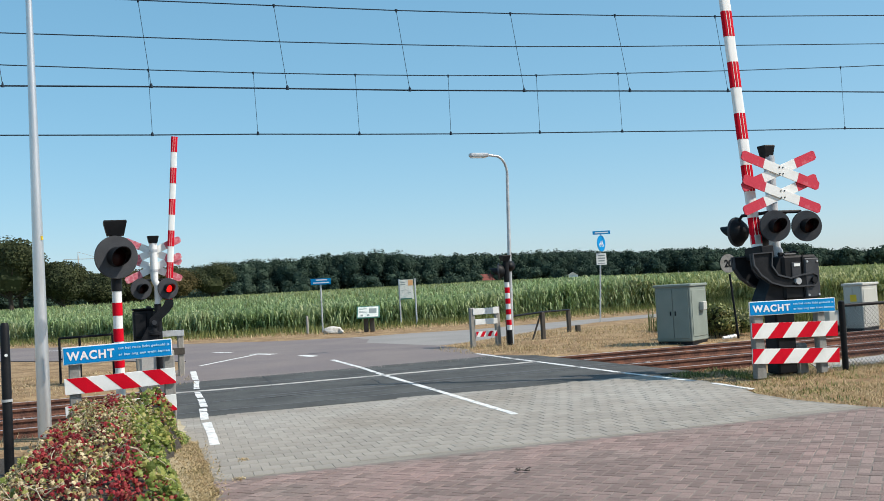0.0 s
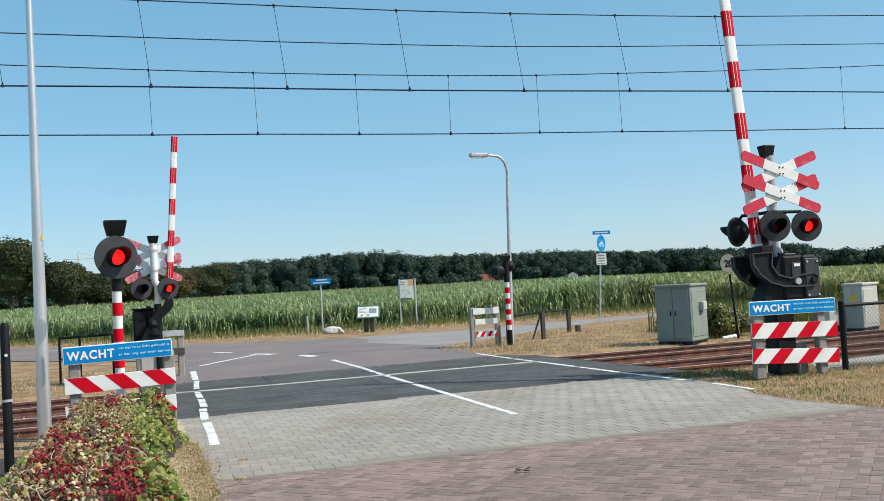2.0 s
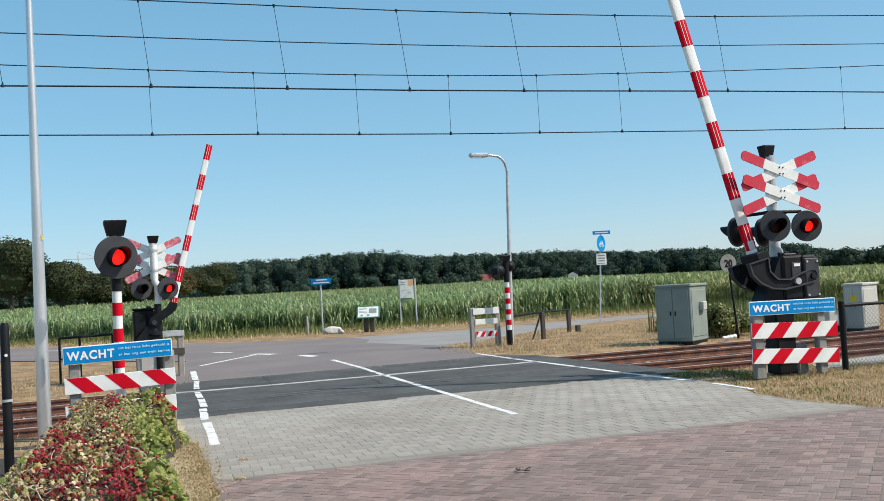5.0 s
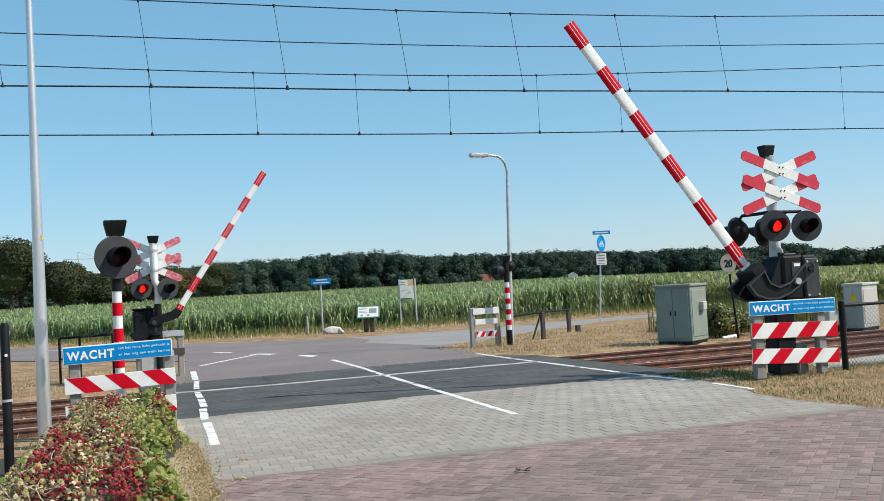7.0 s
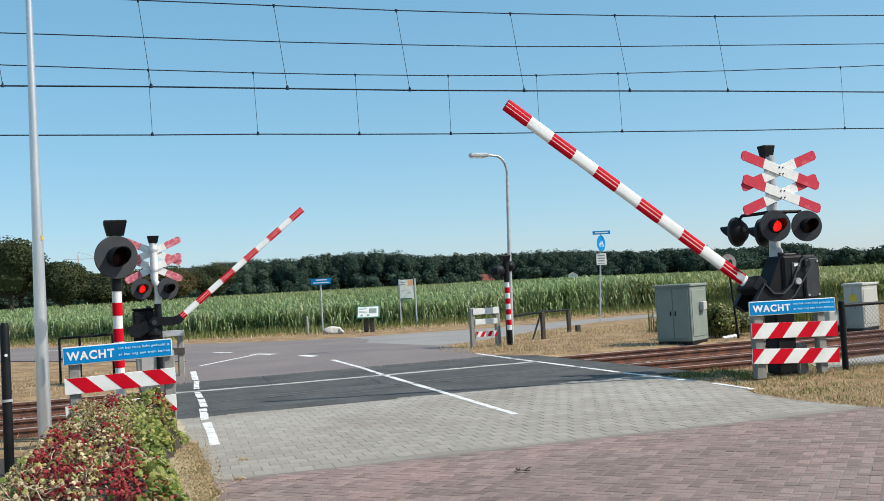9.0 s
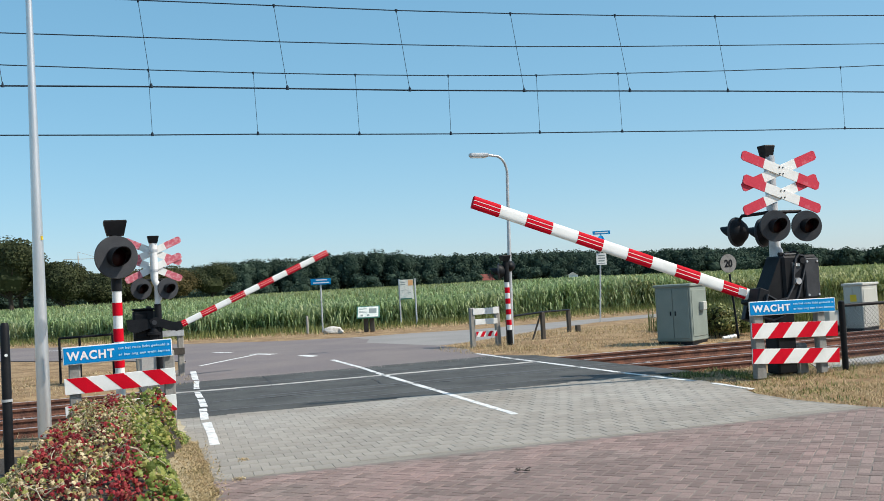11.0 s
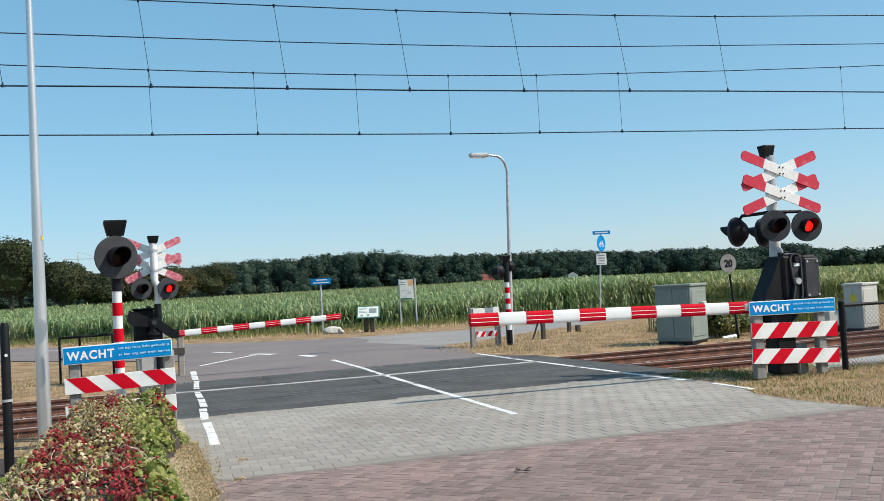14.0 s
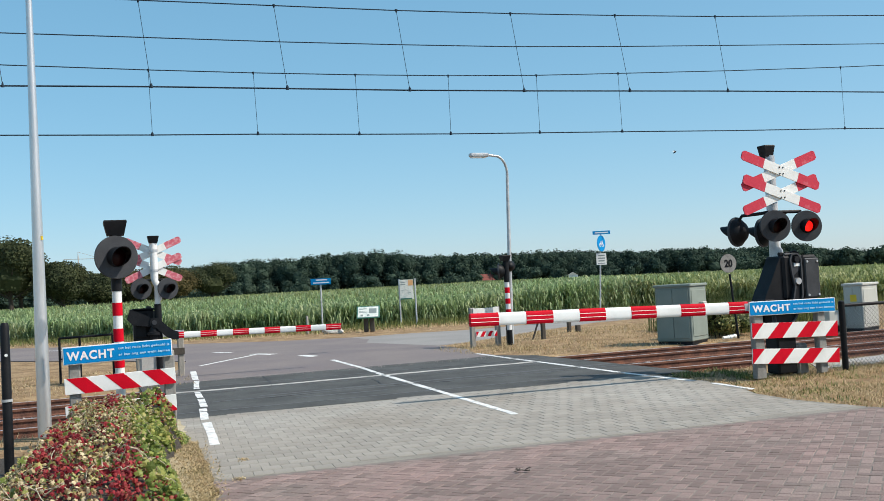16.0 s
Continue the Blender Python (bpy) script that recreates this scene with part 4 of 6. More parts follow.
def guard_boards():
    g = thing("guard_fence", at_uv(0.4, 13.74), "striped guard boards and blue sign on concrete posts", "guard fence", "guard fences")
    for x in (-0.575, 0.645):
        part("post", Mesh().box(x, 0.09, 0.58, 0.15, 0.13, 1.2, 0.015), M_POSTC, g, "grey concrete post")
    wait_sign(g, -0.715, 0.69, 1.085, 1.325, -0.03, -0.005)
    striped_board(g, -0.705, 0.72, 0.70, 0.915, -0.045, -1, 0.0)
    striped_board(g, -0.705, 0.72, 0.33, 0.55, -0.045, -1, 0.0)
    g = thing("guard_fence", at_uv(11.48, 13.5), "striped guard boards and blue sign on concrete posts", "guard fence", "guard fences")
    for x in (-0.72, 0.62):
        part("post", Mesh().box(x, 0.09, 0.6, 0.2 if x < 0 else 0.17, 0.13, 1.24, 0.015), M_POSTC, g, "grey concrete post")
    wait_sign(g, -0.93, 0.91, 1.055, 1.30, 0.02, -0.005)
    striped_board(g, -0.9, 0.93, 0.645, 0.91, 0.065, 1, 0.0)
    striped_board(g, -0.92, 0.93, 0.20, 0.455, 0.11, 1, 0.0)
    # the same boards beyond the tracks, seen from behind
    g = thing("guard_fence", at_uv(11.5, 27.35), "white guard boards on weathered timber posts", "guard fence", "guard fences")
    for x in (-0.42, 0.42):
        part("post", Mesh().box(x, 0.0, 0.58, 0.15, 0.15, 1.24, 0.02), M_WOOD, g, "weathered timber post")
    part("board", Mesh().box(0.02, -0.09, 1.08, 0.86, 0.03, 0.19, 0.005), M_WHITE, g, "white guard board")
    part("board", Mesh().box(0.02, -0.09, 0.76, 0.74, 0.03, 0.17, 0.005), M_WHITE, g, "white guard board")
    striped_board(g, -0.34, 0.36, 0.30, 0.46, 0.0, 1, -0.09)
    g = thing("guard_fence", at_uv(1.95, 25.2), "weathered timber guard boards on two posts", "guard fence", "guard fences")
    for x in (-0.75, 0.26):
        part("post", Mesh().box(x, 0.0, 0.55, 0.15, 0.15, 1.2, 0.02), M_WOOD, g, "weathered timber post")
    part("board", Mesh().box(-0.2, -0.09, 1.08, 1.1, 0.03, 0.15, 0.005), M_GALV, g, "grey board back")
    part("board", Mesh().box(-0.2, -0.09, 0.62, 1.1, 0.03, 0.17, 0.005), M_DARKWOOD, g, "dark timber board")


guard_boards()


def lamp_posts():
    p = thing("lamp_post", at_uv(-0.62, 15.06), "tall tapered bare aluminium lamp post beside the tracks", "lamp post")
    part("shaft", Mesh().tube([(0, 0, 0), (0, 0, 1.2), (0, 0, 3.5), (0, 0, 7.4)], [0.096, 0.092, 0.07, 0.036], 24), M_ALU, p, "", True)
    part("sticker", Mesh().tube([(0.055, -0.05, 2.84), (0.055, -0.05, 2.90)], 0.018, 8), M_YELLOW, p, "small yellow sticker")
    q = thing("street_lamp", at_uv(12.33, 27.25), "slim galvanised street lamp with a curved arm", "street lamp")
    pts = [(0, 0, 0), (0, 0, 3), (0, 0, 5.25)] + [(-0.45 + 0.45 * math.cos(a), -0.1 * math.sin(a), 5.25 + 0.62 * math.sin(a)) for a in (radians(k) for k in range(12, 91, 13))] + [(-0.8, -0.12, 5.9)]
    pts = [(x + 0.19 * z / 5.9, y, z) for x, y, z in pts]
    part("post", Mesh().tube(pts, [0.075, 0.06, 0.045] + [0.04] * (len(pts) - 3), 16), M_GALV, q, "", True)
    hd = part("lamp_head", Mesh().box(-0.81, -0.13, 5.89, 0.62, 0.2, 0.12, 0.03), M_GALV, q, "grey lamp head")
    part("diffuser", Mesh().box(-0.83, -0.13, 5.82, 0.5, 0.15, 0.04, 0.01), M_WHITE, hd, "pale diffuser")
    b = thing("fence_post", at_uv(-0.88, 12.03), "black steel fence post with a pale ring", "fence post")
    part("shaft", Mesh().tube([(0, 0, -0.05), (0, 0, 1.66), (0, 0, 1.7)], [0.055, 0.05, 0.035], 18), M_BLACK, b, "", True)
    part("ring", Mesh().tube([(0, 0, 0.80), (0, 0, 0.83)], 0.06, 18), M_GALV, b, "pale ring")
    part("rivet", Mesh().tube([(0.01, -0.06, 1.33), (0.01, -0.045, 1.33)], 0.018, 8), M_WHITE, b)


lamp_posts()


# ---------- cabinets ----------
def cabinet(name, u, v, w, d, h, yaw, mat, label):
    c = thing(name, at_uv(u, v, 0, yaw), label, "cabinet", "trackside cabinets")
    part("plinth", Mesh().box(0, 0, 0.0, w - 0.04, d - 0.04, 0.14, 0.01), M_BLACK, c)
    body = part("body", Mesh().box(0, 0, h / 2 + 0.02, w, d, h - 0.06, 0.02), mat, c)
    part("roof", Mesh().box(0, 0, h + 0.005, w + 0.08, d + 0.08, 0.08, 0.02), mat, c)
    for s in (-1, 1):
        part("door", Mesh().box(-w / 2 - 0.008, s * (d - 0.1) / 4, h / 2 + 0.02, 0.03, (d - 0.1) / 2 - 0.012, h - 0.22, 0.008), mat, c)
        part("handle", Mesh().box(-w / 2 - 0.035, s * 0.07, h * 0.52, 0.03, 0.03, 0.12, 0.008), M_BLACK, c)
    part("side_panel", Mesh().box(0, -d / 2 - 0.006, h / 2 + 0.02, w - 0.12, 0.02, h - 0.3, 0.008), mat, c)
    return c


def cabinets():
    c = cabinet("relay_cabinet", 15.40, 22.58, 1.05, 1.03, 1.56, 31, M_CAB, "grey-green steel trackside cabinet on dry grass")
    part("meter_box", Mesh().box(0.1, -0.59, 0.98, 0.24, 0.14, 0.24, 0.02), M_CAB2, c, "small pale box on the side")
    c = cabinet("switch_cabinet", 21.15, 21.98, 1.15, 0.54, 1.30, 25, M_CAB2, "pale grey steel cabinet with a yellow label")
    part("warning_label", Mesh().box(-0.603, -0.02, 0.92, 0.006, 0.18, 0.2), M_YELLOW, c, "yellow warning label")
    x = thing("junction_box", at_uv(20.15, 22.1), "low pale grey junction box beside the tracks", "box")
    part("body", Mesh().box(0, 0, 0.37, 0.55, 0.4, 0.42, 0.02), M_CAB2, x)
    part("leg", Mesh().box(0, 0, 0.08, 0.5, 0.3, 0.2, 0.02), M_BLACK, x)


cabinets()


# ---------- signs and panels beyond the road ----------
def ring(r, w, y, cx, cz, n=24):
    m = Mesh()
    for i in range(n):
        a, b2 = i * math.tau / n, (i + 1) * math.tau / n
        m.prism([(cx + r * math.cos(a), cz + r * math.sin(a)), (cx + r * math.cos(b2), cz + r * math.sin(b2)), (cx + (r - w) * math.cos(b2), cz + (r - w) * math.sin(b2)), (cx + (r - w) * math.cos(a), cz + (r - w) * math.sin(a))], y, y + 0.004)
    return m


def bars(parent, rows, y, mat, name="print_bar"):
    for x, z, w, h in rows:
        part(name, Mesh().box(x, y, z, w, 0.004, h), mat, parent)


def far_signs():
    p = W(21.54, 37.89)
    s = thing("bicycle_sign", pose(p.x, p.y, 0, 0, 0, 4), "round blue cycle path sign with plates on a post", "traffic sign")
    part("post", Mesh().tube([(0, 0, 0), (0.16, 0, 2.5), (0.26, 0, 4.0)], 0.036, 12), M_GALV, s, "", True)
    d = part("disc", Mesh().tube([(0, 0.008, 0), (0, -0.008, 0)], 0.36, 36), M_BLUE, s, "round blue sign face", True, pose(0.24, -0.07, 3.49, 0, 0, 47))
    bike = ring(0.085, 0.022, -0.014, -0.11, -0.07)
    b2 = ring(0.085, 0.022, -0.014, 0.11, -0.07)
    bike.add(b2.v, b2.f)
    for a, c in (((-0.11, -0.07), (-0.04, 0.07)), ((-0.04, 0.07), (0.08, 0.05)), ((-0.04, 0.05), (0.0, -0.07)), ((0.0, -0.07), (0.08, 0.05)), ((0.11, -0.07), (0.07, 0.11)), ((0.05, 0.12), (0.11, 0.12)), ((-0.08, 0.09), (-0.01, 0.09))):
        bike.tube([(a[0], -0.014, a[1]), (c[0], -0.014, c[1])], 0.011, 6)
    part("bicycle_symbol", bike, M_LETTER, d, "white bicycle symbol")
    pl = part("plate", Mesh().box(0.21, -0.05, 2.79, 0.46, 0.02, 0.52, 0.004), M_WHITE, s, "white plate under the disc")
    bars(pl, [(0.21, 2.95, 0.3, 0.05), (0.21, 2.83, 0.32, 0.05), (0.21, 2.71, 0.28, 0.05), (0.21, 2.6, 0.34, 0.03)], -0.062, M_BAR)
    nm = part("name_plate", Mesh().box(0.28, -0.05, 3.98, 0.8, 0.02, 0.16, 0.004), M_BLUE, s, "blue street name plate")
    bars(nm, [(0.28, 3.98, 0.6, 0.05)], -0.062, M_LETTER)
    p = Vector((-6.13, 47.75, 0))
    s = thing("street_name_sign", pose(p.x, p.y, 0, 0, 0, -2), "blue street name sign on a slim galvanised post", "street sign")
    part("post", Mesh().tube([(0, 0, 0), (0, 0, 2.6)], 0.04, 12), M_GALV, s, "", True)
    nm = part("name_plate", Mesh().box(0.02, -0.05, 2.55, 1.0, 0.02, 0.3, 0.004), M_BLUE, s, "blue street name plate")
    bars(nm, [(0.06, 2.63, 0.55, 0.06), (0.04, 2.49, 0.8, 0.05)], -0.062, M_LETTER)
    s = thing("marker_post", pose(-6.83, 47.37, 0), "short pale marker post in the grass", "marker post")
    part("shaft", Mesh().tube([(0, 0, 0), (0, 0, 0.86), (0, 0, 0.9)], [0.06, 0.06, 0.03], 12), M_WOOD, s, "", True)
    s = thing("info_board", pose(-1.98, 51.0, 0, 0, 0, 3), "tall information board with a map between two posts", "information board")
    for x in (-0.4, 0.44):
        part("post", Mesh().tube([(x, 0, 0), (x, 0, 2.5)], 0.045, 12), M_GALV, s, "", True)
    b = part("panel", Mesh().box(-0.02, -0.05, 1.93, 0.72, 0.03, 1.05, 0.006), M_POSTER, s, "faded printed map")
    bars(b, [(0.2, 2.28, 0.26, 0.3)], -0.068, M_ORANGE, "print_patch")
    bars(b, [(-0.05, 1.44, 0.6, 0.07)], -0.068, M_GREENP, "print_patch")
    bars(b, [(-0.2, 2.3, 0.26, 0.04), (-0.2, 2.2, 0.26, 0.04), (-0.12, 1.9, 0.35, 0.02), (0.1, 1.75, 0.2, 0.02)], -0.068, M_BAR)
    s = thing("lectern_panel", pose(-3.69, 45.96, 0, 0, 0, 0), "slanted information panel on dark timber legs", "information board")
    for x in (-0.13, 0.16):
        part("leg", Mesh().box(x, 0.05, 0.36, 0.22, 0.14, 0.74, 0.02), M_DARKWOOD, s, "dark timber leg")
    t = pose(0, 0, 0.93, -38, 0, 0)
    fr = part("frame", Mesh().box(0, 0, 0, 1.1, 0.05, 0.72, 0.01), M_GREENP, s, "dark green frame", False, t)
    pn = part("print", Mesh().box(0, -0.03, 0, 0.98, 0.012, 0.6), M_POSTER, fr, "faded printed panel")
    for x, z, w, h in ((-0.25, 0.18, 0.35, 0.05), (-0.25, 0.05, 0.35, 0.03), (-0.25, -0.02, 0.35, 0.03), (0.22, 0.05, 0.36, 0.28), (-0.3, -0.2, 0.12, 0.1), (0.0, -0.2, 0.12, 0.1)):
        part("print_bar", Mesh().box(x, -0.038, z, w, 0.006, h), M_BAR, fr)
    # speed post among the grass
    p = W(16.98, 22.25)
    s = thing("speed_sign", pose(p.x, p.y, 0, 0, 0, 18), "round pale number sign on a leaning dark post", "traffic sign")
    part("post", Mesh().tube([(0, 0, 0), (-0.15, 0, 1.8)], 0.03, 10), M_BLACK, s, "", True)
    d = part("disc", Mesh().tube([(-0.2, -0.03, 2.1), (-0.2, -0.045, 2.1)], 0.26, 32), M_POSTC, s, "pale grey disc", True)
    writing("number", "20", 0.26, 0.22, M_BLACK, d, pose(-0.33, -0.047, 1.99, 90, 0, 0), "dark numerals")
    # boulder on the verge
    m = Mesh()
    rnd = random.Random(9)
    bm = bmesh.new()
    bmesh.ops.create_icosphere(bm, subdivisions=3, radius=0.5)
    for q in bm.verts:
        k = 1 + 0.25 * noise.noise(q.co * 2.5) + 0.14 * noise.noise(q.co * 7)
        q.co = Vector((q.co.x * 1.0 * k, q.co.y * 0.6 * k, max(q.co.z, -0.2) * 0.5 * k))
    m.v = [tuple(q.co) for q in bm.verts]
    m.f = [tuple(q.index for q in f.verts) for f in bm.faces]
    bm.free()
    solid("boulder", m, M_BOULDER, "pale rounded boulder on the dry verge", "boulder", pose(-5.45, 46.6, 0.08), smooth=True)


far_signs()


# ---------- rails, chain-link and odd pieces ----------
def railings():
    r = thing("pipe_railing", at_uv(13.9, 28.3), "dark pipe railing on timber posts", "railing")
    part("top_rail", Mesh().tube([(-1.75, -1.2, 0.86), (0.05, 0, 0.9), (2.35, 2.5, 0.84)], 0.032, 8), M_BLACK, r, "", True)
    for x, y, h in ((0.05, 0.0, 0.92), (2.35, 2.55, 0.9), (-1.7, -1.15, 0.86)):
        part("post", Mesh().box(x, y, h / 2 - 0.03, 0.13, 0.13, h, 0.015), M_DARKWOOD, r, "dark timber post")
    part("brace", Mesh().tube([(-0.3, 0.1, 0.0), (0.0, 0.02, 0.85)], 0.03, 8), M_DARKWOOD, r)
    part("stub", Mesh().box(2.62, 2.4, 0.12, 0.16, 0.16, 0.32, 0.02), M_DARKWOOD, r)
    r = thing("pipe_railing", at_uv(-0.4, 25.6), "dark pipe railing beside the far road", "railing")
    part("top_rail", Mesh().tube([(-0.25, 0, 1.12), (1.0, 0, 1.14)], 0.03, 8), M_BLACK, r, "", True)
    part("mid_rail", Mesh().tube([(-0.25, 0, 0.6), (1.0, 0, 0.62)], 0.022, 8), M_BLACK, r, "", True)
    for x in (-0.25, 0.22, 1.0):
        part("post", Mesh().tube([(x, 0, 0), (x, 0, 1.13)], 0.03, 8), M_BLACK, r, "", True)
    f = thing("chain_link_fence", at_uv(12.65, 13.62), "black chain-link fence with a top rail", "fence")
    part("post", Mesh().tube([(0, 0, -0.02), (0, 0, 1.2), (0, 0, 1.22)], [0.055, 0.055, 0.03], 16), M_BLACK, f, "", True)
    part("post", Mesh().tube([(2.6, 0, -0.02), (2.6, 0, 1.2)], 0.05, 16), M_BLACK, f, "", True)
    part("top_rail", Mesh().tube([(0, 0, 1.13), (2.6, 0, 1.13)], 0.03, 10), M_BLACK, f, "", True)
    m = Mesh()
    p, z0, z1 = 0.085, 0.02, 1.12
    for k in range(-14, 32):
        for s in (1, -1):
            a, c = k * p, k * p + s * (z1 - z0)
            t0 = 0.0 if 0 <= a <= 2.6 else ((0 - a) / (c - a) if (a < 0) == (s > 0) and a < 0 else ((2.6 - a) / (c - a) if a > 2.6 else 0))
            t1 = 1.0 if 0 <= c <= 2.6 else ((2.6 - a) / (c - a) if c > 2.6 else (0 - a) / (c - a))
            if a < 0 and s < 0 or a > 2.6 and s > 0 or t1 <= t0:
                continue
            m.tube([(a + (c - a) * t0, 0.004 * s, z0 + (z1 - z0) * t0), (a + (c - a) * t1, 0.004 * s, z0 + (z1 - z0) * t1)], 0.0042, 4, False)
    part("wire_mesh", m, M_WIRE, f, "diamond wire mesh")
    b = Mesh().slab([tuple(W(u, v)[:2]) for u, v in ((12.4, 14.0), (13.0, 14.9), (15.5, 15.25), (19, 15.4), (19, 14.9), (15.5, 14.3))], -0.1, 0.0)
    solid("concrete_slab", b, M_CONC, "light concrete slab behind the fence", "slab", kind="structure")
    rnd = random.Random(12)
    for u, v in ((16.42, 22.0), (16.75, 22.25)):
        g = thing("white_pipe", at_uv(u, v, 0.02, rnd.uniform(-20, 20)), "short white plastic pipe lying by the rails", "pipe", "pipe offcuts")
        part("pipe", Mesh().tube([(-0.14, 0, 0.05), (0.14, 0, 0.055)], 0.045, 12), M_WHITE, g, "", True)
        part("collar", Mesh().tube([(0.07, 0, 0.052), (0.15, 0, 0.055)], 0.056, 12), M_WHITE, g, "", True)


railings()


def pale_stones():
    rnd = random.Random(14)
    for u, v in ((14.2, 15.6), (14.6, 15.75), (15.0, 15.6), (15.5, 15.8), (14.4, 16.0), (16.2, 15.7), (17.0, 15.85), (15.9, 16.05)):
        m = Mesh().box(0, 0, 0.03, rnd.uniform(0.1, 0.22), rnd.uniform(0.08, 0.14), rnd.uniform(0.06, 0.1), 0.025)
        solid("pale_stone", m, M_WHITE, "small pale stone lying beside the rails", "stone", at_uv(u, v, -0.12 if v < 15.7 else -0.18, rnd.uniform(0, 90)), "pale stones")


pale_stones()


# ---------- vegetation ----------
def blade(m, p, yaw, h, w, lean):
    d = Vector((math.cos(yaw), math.sin(yaw), 0))
    s = Vector((-d.y, d.x, 0)) * w
    m.add([p - s, p + s, p + d * lean + Vector((0, 0, h))], [(0, 1, 2)])


PATH_NEAR = [(9.5, 28.0), (10.7, 29.4), (12.6, 30.5), (16.5, 34.1), (21.2, 37.6), (27, 39.3), (60, 45)]
PATH_FAR = [(-40, 97), (-4.3, 55.0), (4.2, 44.7), (7.7, 41.1), (10.5, 39.8), (13.4, 39.9), (15.6, 39.2), (21, 40.9), (26.7, 42), (60, 49)]


def dry_grass():
    rnd = random.Random(21)
    spots = [(0.62, 1.14, 8.0, 12.7, 9000, 0.022), (-4, 1.0, 13.9, 15.5, 1500, 0.09), (9.15, 16.0, 8.6, 15.45, 42000, 0.065), (-9, 2.3, 22.2, 29, 9000, 0.10), (10.9, 24.0, 22.2, 34.0, 26000, 0.09),
             (9.7, 12.2, 24.4, 27.6, 1600, 0.12), (1.1, 1.95, 15.8, 18.5, 900, 0.04)]
    m = Mesh()
    for u0, u1, v0, v1, n, h in spots:
        for _ in range(n):
            u, v = rnd.uniform(u0, u1), rnd.uniform(v0, v1)
            if 22 < v < 30 and u < 2.45 and u > 2.3:
                continue
            if noise.noise(Vector((u * 1.1, v * 1.1, 7))) < rnd.uniform(-0.7, 0.2):
                continue
            if u > 9 and v < 15.7 and u < between(EDGE_RIGHT, v) + 0.12 * noise.noise(Vector((u * 2.5, v * 2.5, 1))):
                continue
            if u > 9.5 and v > 24 and v > between(PATH_NEAR, u):
                continue
            p = W(u, v, ground_height(u, v) - 0.01)
            blade(m, p, rnd.uniform(0, 6.28), h * rnd.uniform(0.2, 1.3), rnd.uniform(0.005, 0.011), rnd.uniform(0, 0.16))
    # straw creeping over the edge of the pavers
    for _ in range(6500):
        v = rnd.uniform(8.6, 12.9)
        lim = 1.14 + 0.05 * (v - 10) + 0.09 * noise.noise(Vector((0, v * 1.4, 2)))
        u = lim - abs(rnd.gauss(0, 0.2)) + (0.12 if rnd.random() < 0.05 else 0)
        if u < 0.7:
            continue
        blade(m, W(u, v, 0.001), rnd.uniform(0, 6.28), rnd.uniform(0.005, 0.03), rnd.uniform(0.005, 0.011), rnd.uniform(0.01, 0.07))
    for cu, cv in ((1.39, 9.92), (1.61, 11.11)):
        for _ in range(60):
            blade(m, W(cu + rnd.gauss(0, 0.03), cv + rnd.gauss(0, 0.05), 0.001), rnd.uniform(0, 6.28), rnd.uniform(0.005, 0.03), 0.006, rnd.uniform(0.01, 0.06))
    # rough straw at the far road's edge and the foot of the maize
    for _ in range(20000):
        x = rnd.uniform(-32, 24)
        y = corn_edge(x) - abs(rnd.gauss(0, 2.2)) - 0.1
        if -x * SA + y * CA < between(PATH_FAR, x * CA + y * SA):
            continue
        if x < -8 and y < corn_edge(x) - 5:
            continue
        blade(m, Vector((x, y, -0.04)), rnd.uniform(0, 6.28), rnd.uniform(0.03, 0.2), rnd.uniform(0.012, 0.025), rnd.uniform(0, 0.3))
    e = Mesh()
    strip(e, [(1.08, 15.65), (1.02, 14.0), (0.96, 12.5), (0.90, 11.0), (0.84, 9.85), (0.78, 8.6)], 0.44, -0.02, 0.003, 0.4)
    solid("sandy_edge", e, M_SAND, "dry sand and straw over the edge of the pavers", "soil", kind="structure")
    solid("dry_grass", m, L_STRAW, "dry straw-yellow grass on the verges", "grass", kind="stuff")
    m = Mesh()
    for u0, u1, v0, v1, n, h in ((9.5, 13.5, 9.4, 14.6, 3600, 0.06), (10.0, 11.2, 13.6, 15.5, 1500, 0.09), (1.0, 1.25, 9.5, 13.5, 120, 0.05), (17.4, 23.5, 24.2, 27.5, 4600, 0.8)):
        for _ in range(n):
            u, v = rnd.uniform(u0, u1), rnd.uniform(v0, v1)
            if 9 < u and v < 15.7 and (u < between(EDGE_RIGHT, v) + 0.05 or noise.noise(Vector((u * 1.7, v * 1.7, 11))) < 0.05):
                continue
            blade(m, W(u, v, ground_height(u, v)), rnd.uniform(0, 6.28), h * rnd.uniform(0.4, 1.4), rnd.uniform(0.006, 0.014) if h < 0.2 else rnd.uniform(0.01, 0.025), rnd.uniform(0, 0.1) + h * 0.2)
    for _ in range(17000):
        x = rnd.uniform(-30, 22)
        y = corn_edge(x) - abs(rnd.gauss(0, 1.3)) + 0.3
        blade(m, Vector((x, y, -0.04)), rnd.uniform(0, 6.28), rnd.uniform(0.12, 0.5), rnd.uniform(0.015, 0.03), rnd.uniform(0, 0.2))
    solid("green_weeds", m, L_WEED, "low green weeds among the dry grass", "weeds", kind="stuff")


EDGE = [(-90, 88), (-28.4, 58.5), (-14, 51.2), (-6, 50.6), (-1, 52.0), (6.8, 54.5), (12.7, 56.5), (20, 49), (45, 52), (90, 60)]


def corn_edge(x):
    for (xa, ya), (xb, yb) in zip(EDGE, EDGE[1:]):
        if x <= xb:
            return ya + (yb - ya) * (x - xa) / (xb - xa)
    return EDGE[-1][1]


